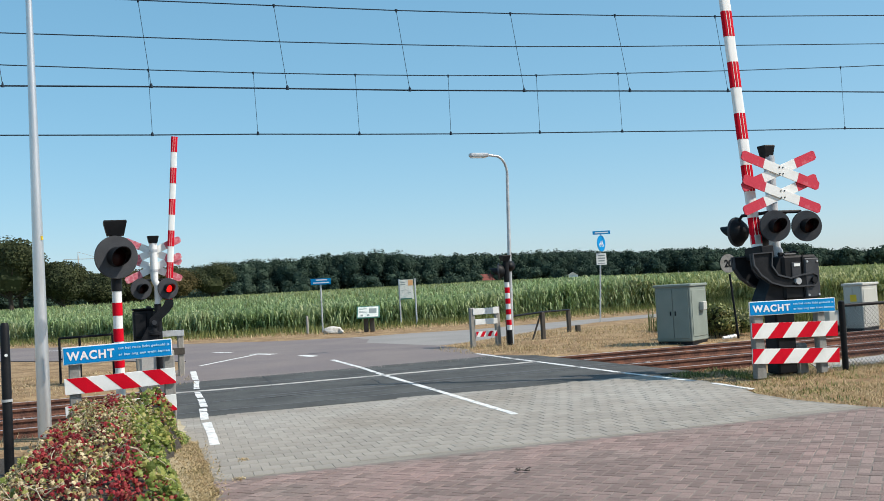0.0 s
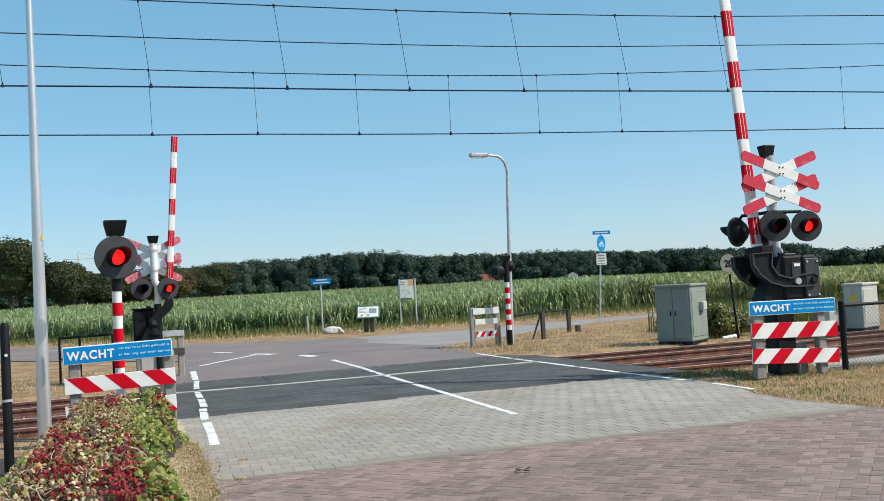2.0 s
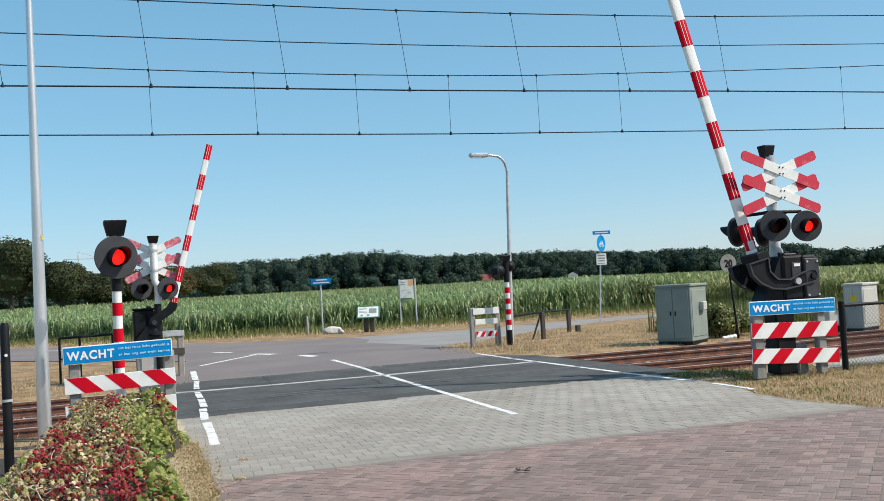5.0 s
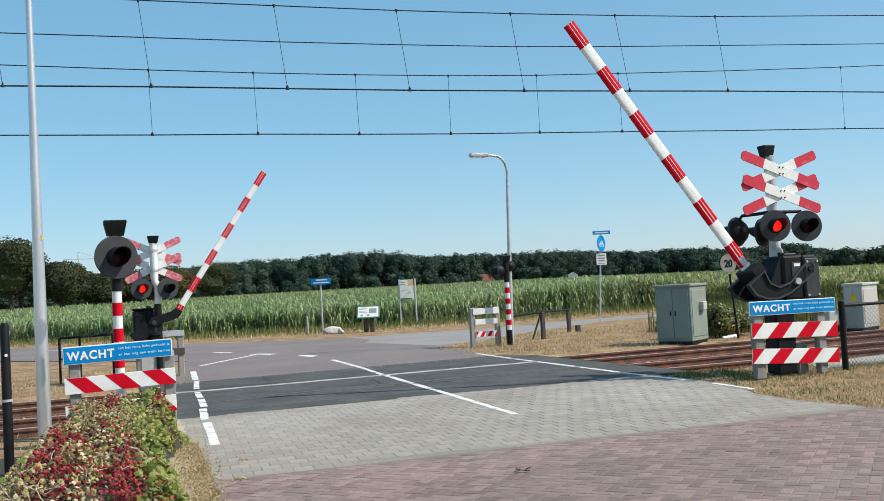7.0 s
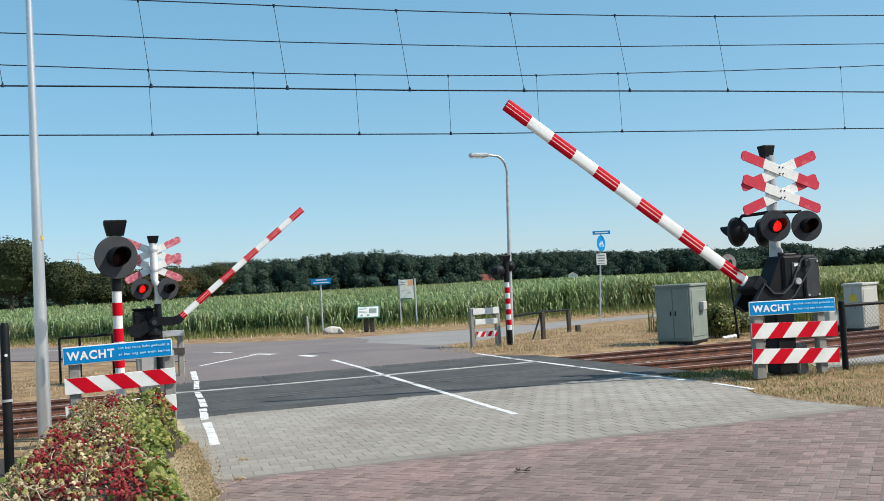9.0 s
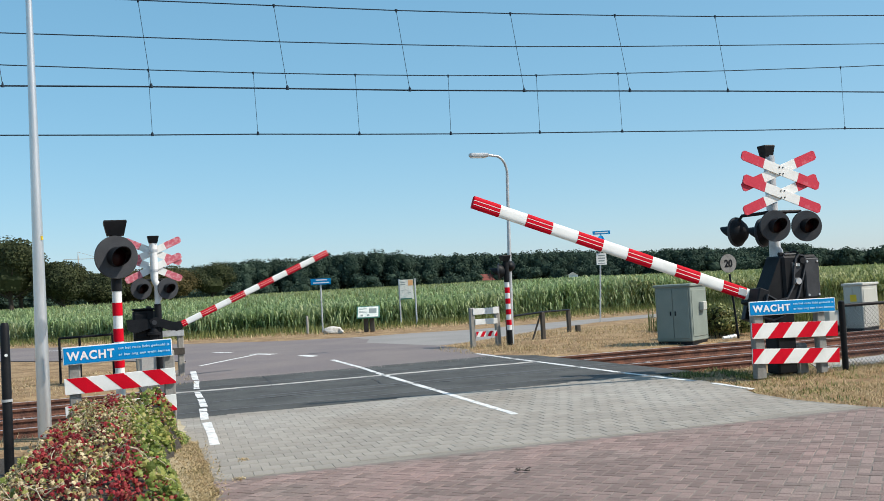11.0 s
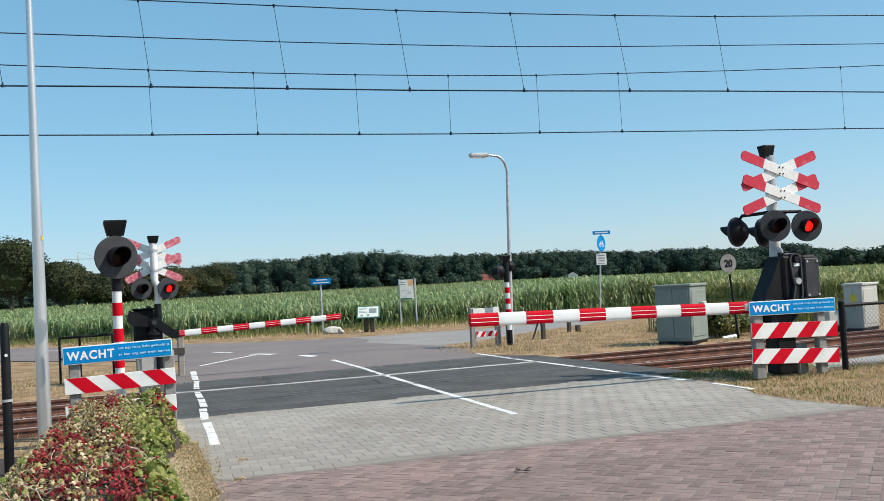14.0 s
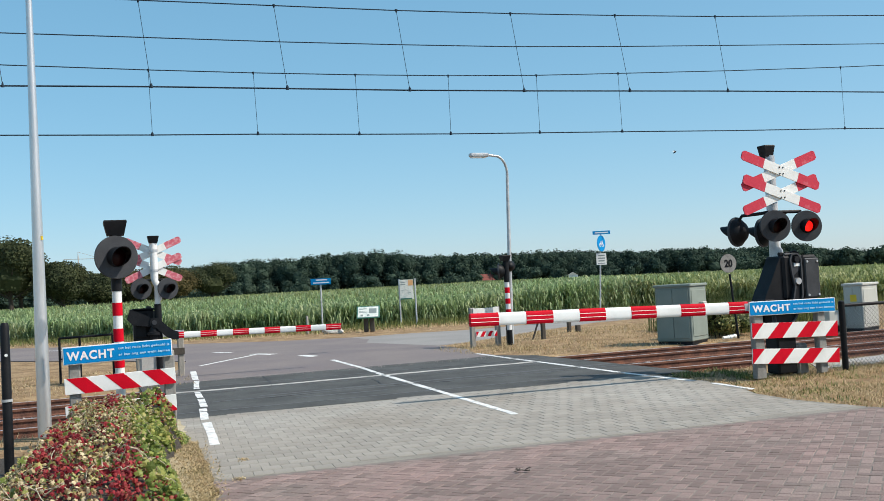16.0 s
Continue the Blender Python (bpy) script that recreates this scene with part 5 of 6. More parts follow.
def corn_top(x, y):
    far = max(y - 60, 0) / 190
    d = math.exp(-max(y - corn_edge(x), 0) / 9.0)
    return 1.82 - 0.72 * d + (0.15 + 0.72 * d) * math.exp(-((x - 9.5) / 6.5) ** 2) + 1.75 * min(far, 1.1) * (1 - 0.5 * (x / max(y, 1) / 0.46) ** 2 - 0.25 * x / max(y, 1) / 0.46)


def maize():
    rnd = random.Random(33)
    green, pale = Mesh(), Mesh()

    def plant(x, y, top, nl, base):
        m = pale if x / y + rnd.gauss(0, 0.03) > 0.235 else green
        p = Vector((x, y, base))
        h = top - base
        m.add([p + Vector((-0.018, 0, 0)), p + Vector((0.018, 0, 0)), p + Vector((0.01, 0, h * 0.92)), p + Vector((-0.01, 0, h * 0.92))], [(0, 1, 2, 3)])
        a0 = rnd.uniform(0, 3.14)
        for k in range(nl):
            z = base + h * (0.03 + 0.87 * (k + rnd.random() * 0.6) / nl)
            a = a0 + (k % 2) * 3.14 + rnd.gauss(0, 0.45)
            d = Vector((math.cos(a), math.sin(a), 0))
            s = Vector((-d.y, d.x, 0)) * rnd.uniform(0.03, 0.05)
            L = rnd.uniform(0.4, 0.75)
            up = rnd.uniform(0.22, 0.42)
            q = Vector((x, y, z))
            b1, b2, b3 = q + d * L * 0.35 + Vector((0, 0, up * 0.8)), q + d * L * 0.75 + Vector((0, 0, up * 0.85)), q + d * L + Vector((0, 0, up * 0.25 - rnd.uniform(0, 0.3)))
            m.add([q - s * 0.5, q + s * 0.5, b1 + s, b1 - s, b2 + s * 0.8, b2 - s * 0.8, b3], [(0, 1, 2, 3), (3, 2, 4, 5), (5, 4, 6)])

    for d0, d1, n, nl, half in ((0.0, 1.2, 1300, 10, 31), (1.2, 5, 2000, 7, 32), (5, 14, 3000, 5, 36), (14, 40, 4200, 4, 48)):
        for _ in range(n):
            x = rnd.uniform(-half, half)
            y = corn_edge(x) + rnd.uniform(d0, d1)
            t = corn_top(x, y) + rnd.gauss(0, 0.12) + 0.15 * noise.noise(Vector((x * 0.3, y * 0.3, 1)))
            plant(x, y, t, nl, 0.0 if d0 < 5 else t - 1.2)
    solid("maize_field", green, L_CORN, "tall green maize plants with pale tassels", "maize", kind="stuff")
    solid("tall_weeds", pale, L_PALE, "pale yellow-green tall weeds beside the maize", "weeds", kind="stuff")
    # tassels and tops further out
    m = Mesh()
    for _ in range(21000):
        y = 60 + 190 * rnd.random() ** 1.6
        x = rnd.uniform(-0.52, 0.52) * y
        if y < corn_edge(x) + 2:
            continue
        z = corn_top(x, y) + rnd.uniform(-0.1, 0.14)
        w = rnd.uniform(0.1, 0.3) * (0.6 + y / 180)
        blade(m, Vector((x, y, z - 0.5)), rnd.uniform(0, 6.28), 0.5, w * 0.5, rnd.uniform(-0.2, 0.2))
    xs = [k / 40 for k in range(-22, 23)]
    ys = [58, 62, 66, 70, 75, 80, 86, 92, 100, 110, 122, 136, 152, 170, 190, 212, 236, 252, 253]
    k = len(m.v)
    for y in ys:
        for xr in xs:
            x = xr * y
            yy = max(y, corn_edge(x) + 3)
            z = corn_top(x, yy) - 0.22 + 0.12 * noise.noise(Vector((x * 0.4, y * 0.4, 5)))
            m.v.append((x, yy, z if y < 253 else 0.5))
    n = len(xs)
    m.f += [(k + j * n + i, k + j * n + i + 1, k + (j + 1) * n + i + 1, k + (j + 1) * n + i) for j in range(len(ys) - 1) for i in range(n - 1)]
    solid("maize_canopy", m, L_TOP, "pale green maize tops stretching to the woods", "maize", kind="stuff", smooth=True)


maize()
dry_grass()


def crown(m, core, c, rx, rz, n, size, rnd, lobes=7):
    """Leaf clumps over several lobes, with a dark lumpy core inside."""
    ls = [(c, rx * 0.72, rz * 0.8)]
    for _ in range(lobes):
        a, e = rnd.uniform(0, 6.28), rnd.uniform(-0.5, 1.2)
        o = Vector((math.cos(a) * math.cos(e) * rx * 0.62, math.sin(a) * math.cos(e) * rx * 0.62, math.sin(e) * rz * 0.62))
        k = rnd.uniform(0.32, 0.55)
        ls.append((c + o, rx * k, rz * k))
    for o, ax, az in ls:
        k = len(core.v)
        for j in range(1, 5):
            for i in range(7):
                t, f = i * math.tau / 7 + j, j * math.pi / 5
                core.v.append((o.x + ax * 0.76 * math.sin(f) * math.cos(t), o.y + ax * 0.76 * math.sin(f) * math.sin(t), o.z + az * 0.76 * math.cos(f)))
        core.f += [(k + j * 7 + i, k + j * 7 + (i + 1) % 7, k + (j + 1) * 7 + (i + 1) % 7, k + (j + 1) * 7 + i) for j in range(3) for i in range(7)]
        core.f += [tuple(k + i for i in range(7)), tuple(k + 21 + i for i in range(7))]
    for _ in range(n):
        o, ax, az = rnd.choice(ls)
        d = Vector((rnd.gauss(0, 1), rnd.gauss(0, 1) - 0.3, rnd.gauss(0.25, 1))).normalized()
        r = rnd.uniform(0.74, 1.07)
        p = o + Vector((d.x * ax, d.y * ax, d.z * az)) * r
        a = Vector((rnd.gauss(0, 1), rnd.gauss(0, 1), rnd.gauss(0, 1))).normalized()
        nrm = (d + a * 0.75).normalized()
        t1 = nrm.cross(a).normalized() * size * rnd.uniform(0.5, 1.2)
        t2 = nrm.cross(t1).normalized() * size * rnd.uniform(0.4, 0.9)
        m.add([p + t1, p + t2, p - t1, p - t2], [(0, 1, 2, 3)])


def woods():
    rnd = random.Random(55)
    top = [(-0.47, 8.3), (-0.36, 9.0), (-0.30, 11.0), (-0.255, 12.6), (-0.226, 12.9), (-0.167, 13.4), (-0.096, 14.0), (-0.06, 13.2), (-0.02, 12.2), (0.068, 11.2), (0.127, 11.1), (0.186, 9.9), (0.22, 9.4), (0.27, 9.9), (0.30, 8.8), (0.36, 9.7), (0.42, 6.3), (0.46, 5.2), (0.6, 5.0)]

    def height(r):
        for (a, ha), (b2, hb) in zip(top, top[1:]):
            if r <= b2:
                return ha + (hb - ha) * (r - a) / (b2 - a)
        return 7.0

    m, core = Mesh(), Mesh()
    for row, y0 in enumerate((262, 270, 279, 288)):
        k = -0.56
        while k < 0.58:
            y = y0 + rnd.uniform(-3, 3)
            h = height(max(k, -0.47)) * rnd.uniform(0.94, 1.03) * (0.95 + 0.02 * row) * 0.96
            rx = rnd.uniform(3.0, 5.2)
            c = Vector((k * y, y, h * 0.56 + 0.6))
            crown(m, core, c, rx, h * 0.46, 1500, 0.32, rnd, 11)
            if row == 0 or rnd.random() < 0.4:
                crown(m, core, Vector((k * y + rnd.uniform(-3, 3), y - 6, 3.9)), rnd.uniform(2.8, 4.4), rnd.uniform(2.8, 4.0), 420, 0.36, rnd, 4)
            k += rnd.uniform(2.6, 4.6) / y
    solid("distant_woods", m, L_WOOD, "dark green broadleaf woods beyond the maize field", "woods", kind="stuff")
    solid("woods_undergrowth", core, L_WOOD, "dark shaded interior of the distant woods", "woods", kind="stuff", smooth=True)


woods()


def tree(x, y, h, rx, seed, mat, label, lean=0.0):
    rnd = random.Random(seed)
    t = thing("tree", pose(x, y, 0), label, "tree", "trees beside the field")
    pts = [Vector((0, 0, -0.1)), Vector((0.1, 0, h * 0.15)), Vector((lean, 0.1, h * 0.4)), Vector((lean * 1.5, 0, h * 0.75))]
    tr = part("trunk", Mesh().tube(pts, [0.42, 0.34, 0.24, 0.08], 10), M_BARK, t, "dark bark", True)
    for k in range(6):
        a = rnd.uniform(0, 6.28)
        z = h * rnd.uniform(0.28, 0.5)
        part("limb", Mesh().tube([(lean * 0.8, 0.05, z), (lean + math.cos(a) * rx * 0.4, math.sin(a) * rx * 0.4, z + h * 0.12), (lean + math.cos(a) * rx * 0.75, math.sin(a) * rx * 0.75, z + h * 0.2)], [0.15, 0.1, 0.03], 6), M_BARK, tr, "", True)
    m, core = Mesh(), Mesh()
    crown(m, core, Vector((lean, 0, h * 0.60)), rx, h * 0.39, 6500, 0.19, rnd, 12)
    m.add(core.v, core.f)
    part("crown", m, mat, t, "dense dark foliage")


for x, y, h, rx, seed, mat in ((-64, 126, 12.6, 6.0, 1, L_OAK), (-55.2, 122, 11.4, 5.0, 2, L_OAK), (-49.4, 124, 8.4, 3.6, 3, L_OAK), (-61, 138, 11.6, 5.2, 4, L_OAK), (-51, 140, 7.6, 4.2, 8, L_OAK), (-45, 150, 7.9, 4.4, 5, L_BROWN), (-49.5, 158, 8.0, 4.6, 6, L_BROWN), (-55, 165, 7.6, 5.0, 7, L_BROWN),
                            (-61, 176, 8.4, 5.4, 10, L_BROWN), (-52, 182, 9.2, 5.6, 9, L_BROWN), (-46, 190, 9.5, 5.6, 11, L_OAK), (-57, 196, 9.8, 5.8, 12, L_OAK)):
    tree(x, y, h, rx, seed, mat, "broad dark green tree at the edge of the field" if mat is L_OAK else "broad browning tree at the edge of the field")


def scrub():
    """Low scrub beside the tracks behind the cabinet."""
    rnd = random.Random(64)
    for u, v, rx, rz in ((17.2, 23.5, 0.62, 0.5), (18.1, 23.7, 0.7, 0.42), (16.6, 23.9, 0.45, 0.55)):
        b = thing("bush", at_uv(u, v, 0), "low dark green bush with some dry leaves", "bush", "low scrub")
        m, core = Mesh(), Mesh()
        crown(m, core, Vector((0, 0, rz * 0.95)), rx, rz, 1300, 0.05, rnd, 6)
        part("foliage", m, L_SCRUB, b)["kind"] = "stuff"
        part("inner_branches", core, L_OAK, b, "", True)
        for k in range(4):
            a = k * 1.6
            part("stem", Mesh().tube([(0.05 * math.cos(a), 0.05 * math.sin(a), -0.05), (0.25 * math.cos(a), 0.25 * math.sin(a), rz)], [0.012, 0.006], 5), M_BARK, b)


scrub()


def far_house():
    h = thing("farmhouse", pose(11.5, 256, 1.2, 0, 0, 8), "low farmhouse with a red tiled roof before the woods", "house")
    part("wall", Mesh().box(0, 0, 1.3, 3.8, 3, 2.6), M_HOUSE, h)
    part("roof", Mesh().add([(-2.1, -1.7, 2.5), (2.1, -1.7, 2.5), (2.1, 1.7, 2.5), (-2.1, 1.7, 2.5), (-1.7, 0, 4.2), (1.7, 0, 4.2)], [(0, 1, 5, 4), (2, 3, 4, 5), (1, 2, 5), (3, 0, 4), (3, 2, 1, 0)]), M_ROOF, h)
    part("chimney", Mesh().box(1.2, 0.2, 4.2, 0.4, 0.4, 0.7), M_ROOF, h)
    g = thing("white_shed", pose(34.2, 254, 1.4), "small white shed before the woods", "shed")
    part("wall", Mesh().box(0, 0, 1.2, 2.4, 2, 2.6), M_WHITE, g)
    part("roof", Mesh().prism([(-1.4, 2.4), (1.4, 2.4), (0, 3.2)], -1.1, 1.1), M_CAB2, g)


far_house()


def vine_hedge():
    """A low sprawling hedge of vine, green and turning red, with dry stems."""
    rnd = random.Random(77)

    def height(u, v):
        side = max(0.0, 1 - ((u - 0.12) / ((0.5 + 0.145 * max(13 - v, 0)) if u < 0.12 else 0.60 + 0.33 * min(max((v - 11.3) / 1.4, 0), 1))) ** 2)
        end = max(0.0, min(1.0, (13.62 - v) / 0.3)) * min(1.0, max(0.0, (v - 6.6) / 0.6))
        bulge = 0.30 * math.exp(-((u - 0.86) / 0.24) ** 2 - ((v - 13.25) / 0.45) ** 2) * min(1.0, max(0.0, (13.62 - v) / 0.2))
        return bulge + (0.70 * side ** 0.45) * end ** 0.5 * (0.92 + 0.34 * noise.noise(Vector((u * 1.9, v * 1.9, 2))) + 0.2 * noise.noise(Vector((u * 5, v * 5, 4))))

    lobes = [(0, 0), (0.35, -0.12), (0.62, 0.08), (0.45, 0.3), (0.72, 0.55), (0.42, 0.62), (0.3, 0.95), (0, 0.78), (-0.3, 0.95), (-0.42, 0.62), (-0.72, 0.55), (-0.45, 0.3), (-0.62, 0.08), (-0.35, -0.12)]
    mats = {"red_leaves": Mesh(), "dry_leaves": Mesh(), "green_leaves": Mesh()}
    for _ in range(36000):
        u, v = rnd.uniform(-1.3, 1.25), rnd.uniform(6.6, 13.6)
        h = height(u, v)
        if h < 0.03 or noise.noise(Vector((u * 4.2, v * 4.2, 9))) < -0.3 + 0.2 * rnd.random():
            continue
        z = h * (1 - abs(rnd.gauss(0, 0.16))) if rnd.random() < 0.75 else h * rnd.random()
        p = W(u, v, max(z, 0.0))
        green = (u > 0.46 + rnd.gauss(0, 0.12) and (v < 12.3 or rnd.random() < 0.4)) or rnd.random() < 0.06
        red = noise.noise(Vector((u * 2.4, v * 2.4, 5))) + (-0.04 if v < 9.8 else -0.2) + rnd.gauss(0, 0.12) > 0.0
        m = mats["green_leaves" if green else "red_leaves" if red else "dry_leaves"]
        s = rnd.uniform(0.024, 0.05) * (1.25 if green else 0.78 if red else 0.7)
        nrm = (Vector((rnd.gauss(0.15, 0.6), rnd.gauss(-0.35, 0.6), rnd.uniform(0.2, 1.2)))).normalized()
        t1 = nrm.cross(Vector((rnd.gauss(0, 1), rnd.gauss(0, 1), rnd.gauss(0, 1)))).normalized()
        t2 = nrm.cross(t1)
        fold = rnd.uniform(0.0, 0.45) if green else rnd.uniform(0.1, 1.0)
        pts = [p + t1 * x * s + t2 * (y - 0.4) * s - nrm * abs(x) * s * fold for x, y in lobes]
        k = len(pts)
        c = p + nrm * 0.006
        m.add([c] + pts, [(0, 1 + i, 1 + (i + 1) % k) for i in range(k)])
    hd = thing("vine_hedge", pose(0, 0, 0), "low sprawling vine hedge, green and turning red", "hedge")
    part("red_leaves", mats["red_leaves"], L_VINE, hd, "leaves turned dark red")["kind"] = "stuff"
    part("dry_leaves", mats["dry_leaves"], L_DRY, hd, "curled dry brown and straw-coloured leaves")["kind"] = "stuff"
    part("green_leaves", mats["green_leaves"], L_VGREEN, hd, "fresh green lobed leaves")["kind"] = "stuff"
    for _ in range(110):
        u, v = rnd.uniform(-1.1, 0.6), rnd.uniform(7.0, 13.2)
        a = rnd.uniform(-0.9, 1.1)
        L = rnd.uniform(0.1, 0.42)
        bend = rnd.uniform(-0.12, 0.12)
        pts = []
        for k in range(6):
            t = k / 5 - 0.5
            uu = u + math.cos(a) * L * t - math.sin(a) * bend * (1 - 4 * t * t) + 0.008 * rnd.gauss(0, 1)
            vv = v + math.sin(a) * L * t + math.cos(a) * bend * (1 - 4 * t * t) + 0.008 * rnd.gauss(0, 1)
            pts.append(W(uu, vv, height(uu, vv) * 0.95 + 0.03 * rnd.random() - (0.05 if k in (0, 5) else 0)))
        if min(p.z for p in pts) > 0.03:
            part("twig", Mesh().tube(pts, [0.0045, 0.0045, 0.004, 0.0035, 0.003, 0.002], 5), M_STEM, hd)
    # dark sheet under the leaves; its bark colour stands for inner shade
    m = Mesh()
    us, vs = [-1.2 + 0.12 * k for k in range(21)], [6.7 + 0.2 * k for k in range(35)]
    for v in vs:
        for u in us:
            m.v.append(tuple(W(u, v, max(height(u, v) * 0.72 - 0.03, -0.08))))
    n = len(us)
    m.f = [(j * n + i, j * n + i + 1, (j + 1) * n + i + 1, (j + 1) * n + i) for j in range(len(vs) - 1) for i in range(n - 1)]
    part("inner_shade", m, M_BARK, hd, "dark bark-coloured sheet standing for the shade inside the hedge", True)


vine_hedge()


def odds_and_ends():
    """Gravel along the road's edges, a twig on the bricks and a crane behind the trees."""
    rnd = random.Random(91)
    m = Mesh()
    for _ in range(500):
        k = rnd.random()
        if k < 0.35:
            u, v = rnd.uniform(1.2, 10.0), 22.85 + (rnd.uniform(0, 1) ** 2) * 0.5
        else:
            u, v = rnd.uniform(1.2, 10.0), 22.7 + rnd.gauss(0, 0.12)
        s = rnd.uniform(0.005, 0.012)
        p = W(u, v, 0.004)
        ax = [Vector((rnd.uniform(-1, 1), rnd.uniform(-1, 1), rnd.uniform(-1, 1))).normalized() * s for _ in range(3)]
        m.add([p + ax[0], p - ax[0], p + ax[1], p - ax[1], p + ax[2], p - ax[2]], [(0, 2, 4), (2, 1, 4), (1, 3, 4), (3, 0, 4), (2, 0, 5), (1, 2, 5), (3, 1, 5), (0, 3, 5)])
    solid("loose_gravel", m, M_STONE, "loose gravel along the road edges", "gravel", kind="stuff")
    t = thing("dry_twig", at_uv(3.87, 8.51, 0.005), "dry brown leafy twig lying on the bricks", "twig")
    part("stem", Mesh().tube([(-0.07, 0.02, 0.010), (0.0, 0, 0.022), (0.08, -0.03, 0.010)], 0.005, 5), M_DARKWOOD, t)
    for k in range(5):
        a = k * 1.7
        d, e = Vector((math.cos(a), math.sin(a), 0)), Vector((math.cos(a + 0.6), math.sin(a + 0.6), 0))
        p = Vector((0.03 * k - 0.05, 0, 0.018))
        part("leaf", Mesh().add([p, p + d * 0.035 + Vector((0, 0, 0.022)), p + d * 0.065, p + e * 0.05 + Vector((0, 0, 0.01))], [(0, 1, 2, 3)]), M_DARKWOOD, t)
    c = thing("construction_crane", pose(-152, 400, 0), "pale crane jib rising behind the trees", "crane")
    part("mast", Mesh().tube([(0, 0, 0), (0, 0, 24)], 0.25, 6), M_CONC, c)
    part("jib", Mesh().tube([(-6, 0, 23.2), (14, 0, 22.6)], 0.13, 6), M_CONC, c)
    part("tie", Mesh().tube([(0, 0, 26), (9, 0, 22.9)], 0.06, 5), M_CONC, c)
    part("mast_head", Mesh().tube([(0, 0, 23.5), (0, 0, 26)], [0.25, 0.1], 6), M_CONC, c)


odds_and_ends()


def insect():
    """A small insect that crosses the air before the camera at the very end."""
    i = thing("flying_insect", pose(0.868, 2.741, 2.657), "small dark insect flying through the air", "insect")
    part("body", Mesh().tube([(-0.006, 0, -0.002), (-0.004, 0, -0.001), (0, 0, 0), (0.004, 0, 0.002), (0.006, 0, 0.003)], [0.0006, 0.0018, 0.002, 0.0016, 0.0006], 10), M_BLACK, i, "dark oval body", True)
    for y in (-1, 1):
        part("wing", Mesh().add([(0.001, y * 0.0008, 0.002), (-0.001, y * 0.003, 0.006), (-0.004, y * 0.004, 0.0065), (-0.004, y * 0.002, 0.003)], [(0, 1, 2, 3)]), M_GALV, i, "thin pale wing")
    return i


INSECT = insect()


# ---------- paving, laid stone by stone ----------
def brick_mesh(w, l, h):
    c = 0.004
    k = Mesh()
    k.v = [(sx * w / 2, sy * l / 2, -h) for sx, sy in ((-1, -1), (1, -1), (1, 1), (-1, 1))] + [(sx * w / 2, sy * l / 2, -c) for sx, sy in ((-1, -1), (1, -1), (1, 1), (-1, 1))] + \
          [(sx * (w / 2 - c), sy * (l / 2 - c), 0) for sx, sy in ((-1, -1), (1, -1), (1, 1), (-1, 1))]
    k.f = [(8, 9, 10, 11)] + [(a + i, a + (i + 1) % 4, a + 4 + (i + 1) % 4, a + 4 + i) for a in (0, 4) for i in range(4)]
    return k


def lay(parent, name, rows, w, l, mat, rest_name, near, label, rough=1.0):
    """rows: u, v and turn of each stone. The first of them are single parts, the others one joined part."""
    k = brick_mesh(w, l, 0.05)
    me = k.data(name, mat)
    rnd = random.Random(5)
    rest = Mesh()
    count = 0
    for u, v, yaw in rows:
        m = at_uv(u, v, rough * rnd.uniform(-0.0015, 0.0015), yaw) @ pose(0, 0, 0, rough * rnd.gauss(0, 0.1), rough * rnd.gauss(0, 0.12), rough * rnd.gauss(0, 0.4))
        if near(u, v) and count < 300:
            ob = new(name, me)
            ob.parent = parent
            ob.matrix_basis = m
            count += 1
        else:
            rest.add([m @ Vector(p) for p in k.v], k.f)
    part(rest_name, rest, mat, parent, label)["kind"] = "stuff"


def paving():
    rows = []
    w, l, turn = 0.21, 0.25, -4.9
    c, s = math.cos(radians(turn)), math.sin(radians(turn))
    for j in range(-10, 36):
        for i in range(-12, 56):
            a, b2 = (i + (0.5 if j % 2 else 0)) * w, j * l
            u, v = 1.0 + a * c - b2 * s, 9.7 + a * s + b2 * c
            if u + w / 2 < between(EDGE_RIGHT, v) + 0.03 and u - w / 2 > 1.03 and v - l / 2 > brick_edge(u) - 0.03 and v + l / 2 < 15.76:
                rows.append((u, v, turn))
    lay(near_deck, "paver", rows, w - 0.006, l - 0.004, M_PAVER, "pavers", lambda u, v: v < 12.2, "grey concrete pavers")
    rows = []
    w, l, yaw = 0.108, 0.216, -47.0
    c, s = math.cos(radians(yaw)), math.sin(radians(yaw))
    for i in range(-115, 115):
        for j in range(-115, 115):
            k = (i - j) % 4
            if k in (1, 2):
                continue
            a, b2 = ((i + 1) * w, (j + 0.5) * w) if k == 0 else ((i + 0.5) * w, (j + 1) * w)
            u, v = 5 + a * c - b2 * s, 7 + a * s + b2 * c
            if 1.08 < u < 9.45 and -4 < v < brick_edge(u) - 0.06:
                rows.append((u, v, yaw + (90 if k == 0 else 0)))
    lay(red_deck, "brick", rows, w - 0.010, l - 0.010, M_BRICK, "bricks", lambda u, v: 6.6 < v < 8.6 and 2.6 < u < 6.5, "red-brown clay bricks", 1.5)


paving()


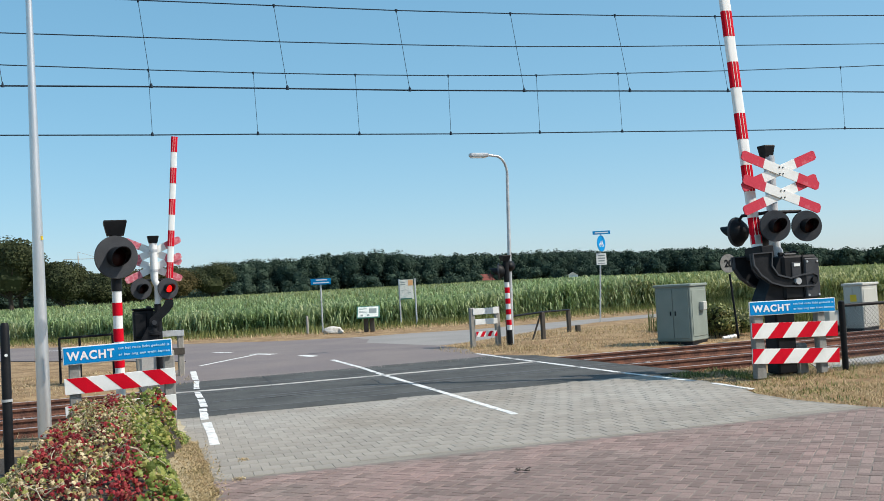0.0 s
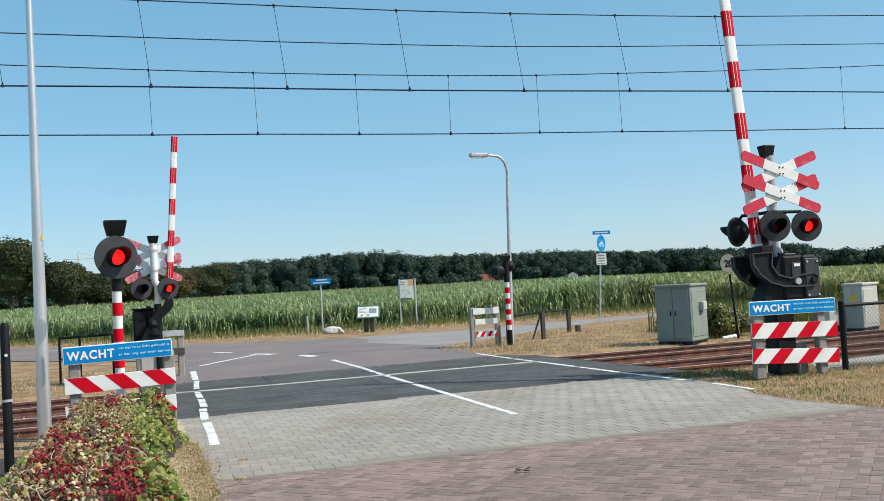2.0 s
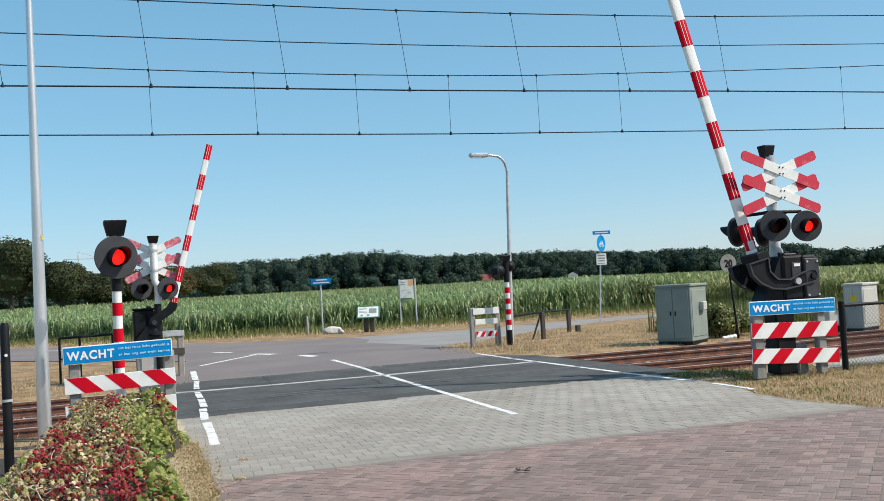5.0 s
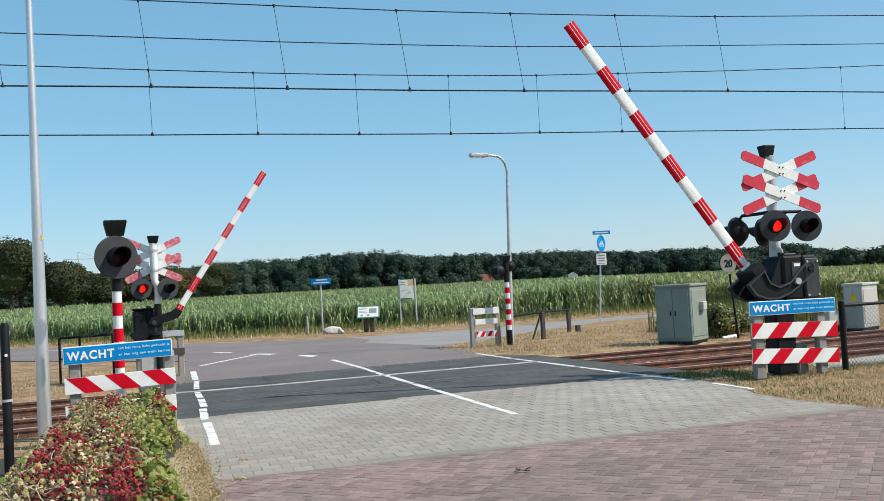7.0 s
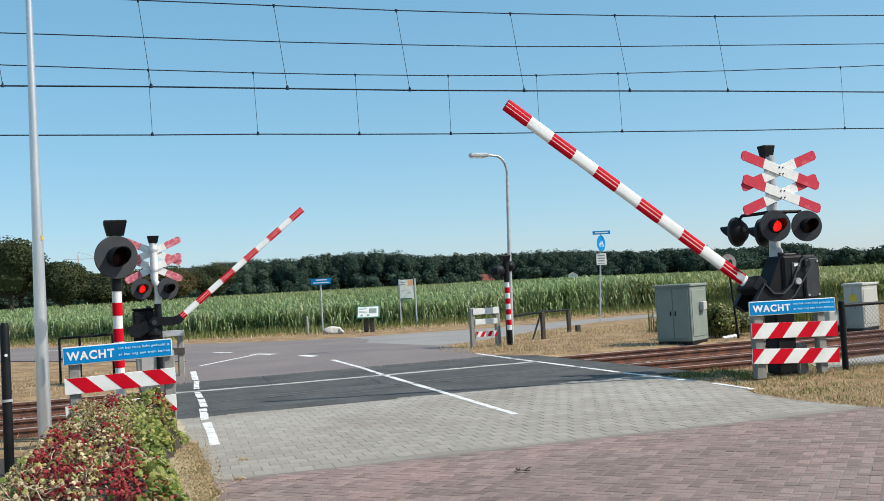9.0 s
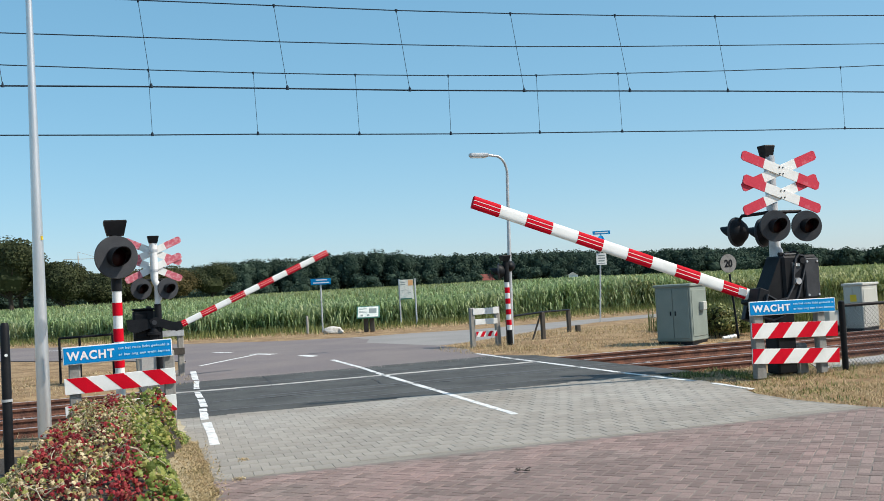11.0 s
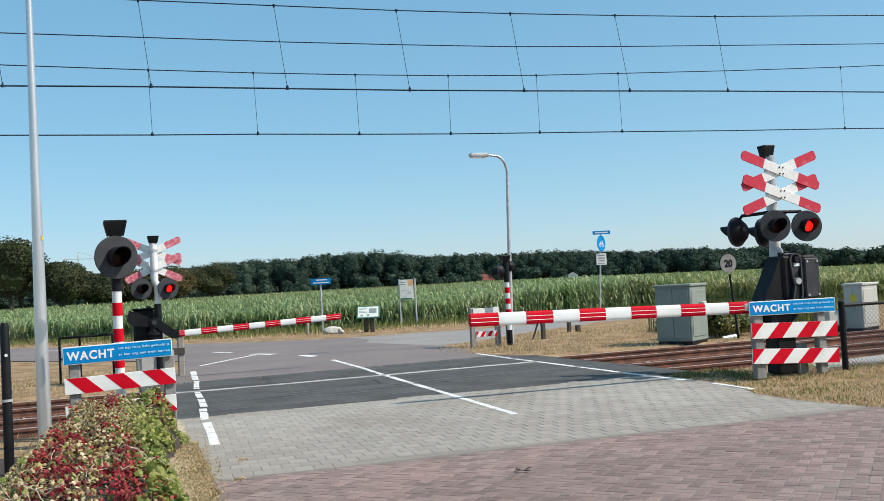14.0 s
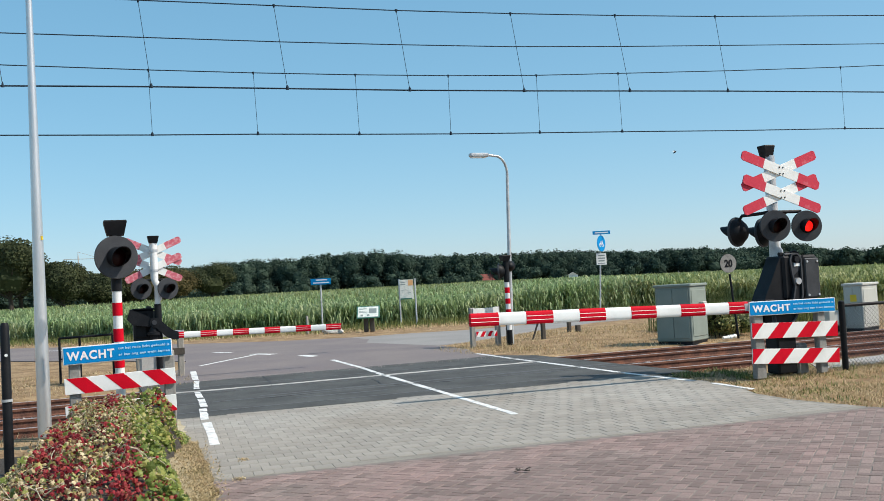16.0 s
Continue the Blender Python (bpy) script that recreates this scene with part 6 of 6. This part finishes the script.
# ---------- movement ----------
def boom_pose(x, y, z, turn, lean, angle):
    return pose(x, y, z, 0, 0, turn) @ pose(0, 0, 0, -lean, 0, 0) @ pose(0, 0, 0, 0, -angle, 0)


def motions():
    near = [(0.0, 91.48), (3.85, 91.48), (4.0, 91.98), (4.2, 93.2), (4.5, 96.74), (5.0, 103.01), (5.5, 109.09), (6.0, 114.64), (6.3, 117.78), (6.5, 119.81), (7.0, 124.77), (7.5, 129.71), (8.0, 134.34),
            (8.5, 138.76), (9.0, 143.28), (9.2, 145.18), (10.2, 153.96), (11.3, 162.71), (11.5, 164.2), (12.0, 168.36), (12.5, 171.63), (13.0, 175.1), (13.5, 178.26), (13.75, 178.95), (16.0, 178.95)]
    far = [(0.0, 85.7), (3.85, 85.7), (4.0, 85.3), (4.2, 83.4), (4.5, 80.0), (5.0, 74.9), (5.5, 70.1), (6.0, 65.4), (6.3, 62.6), (6.5, 60.8), (7.0, 56.2), (7.5, 51.8), (8.0, 47.8), (8.5, 43.6), (9.0, 39.5), (9.2, 37.7),
           (10.2, 29.4), (11.3, 21.4), (11.5, 20.0), (12.0, 15.9), (12.5, 12.0), (13.0, 8.8), (13.5, 5.6), (14.0, 2.5), (14.4, -0.5), (14.6, -0.7), (16.0, -0.7)]
    walk(NEAR_BOOM, [(t, boom_pose(0.029, 0.0, 1.614, -2.721, 3.835, a)) for t, a in near])
    walk(FAR_BOOM, [(t, boom_pose(0.0, 0.0, 1.397, -1.487, 2.22, a)) for t, a in far])
    away, here = pose(0.868, 2.741, 2.657, 0, 0, 20), pose(0.720, 2.888, 2.177, 0, -12, 20)
    walk(INSECT, [(0.0, away), (15.9, away), (16.0, here)])
    step = 1 / 30
    for glow, spans in GLOWS:
        back, out = pose(0, 0.11, 0), pose(0, 0, 0)
        rows = [(0.0, out if spans and spans[0][0] <= 0 else back)]
        for a, c in spans:
            fa, fc = round(a / step), round(c / step)
            if a > 0:
                rows += [(fa * step, back), ((fa + 1) * step, out)]
            if c < 16:
                rows += [(fc * step, out), ((fc + 1) * step, back)]
        rows = [r for r in rows if r[0] < 15.99] + [(16.0, rows[-1][1])]
        walk(glow, rows)


motions()
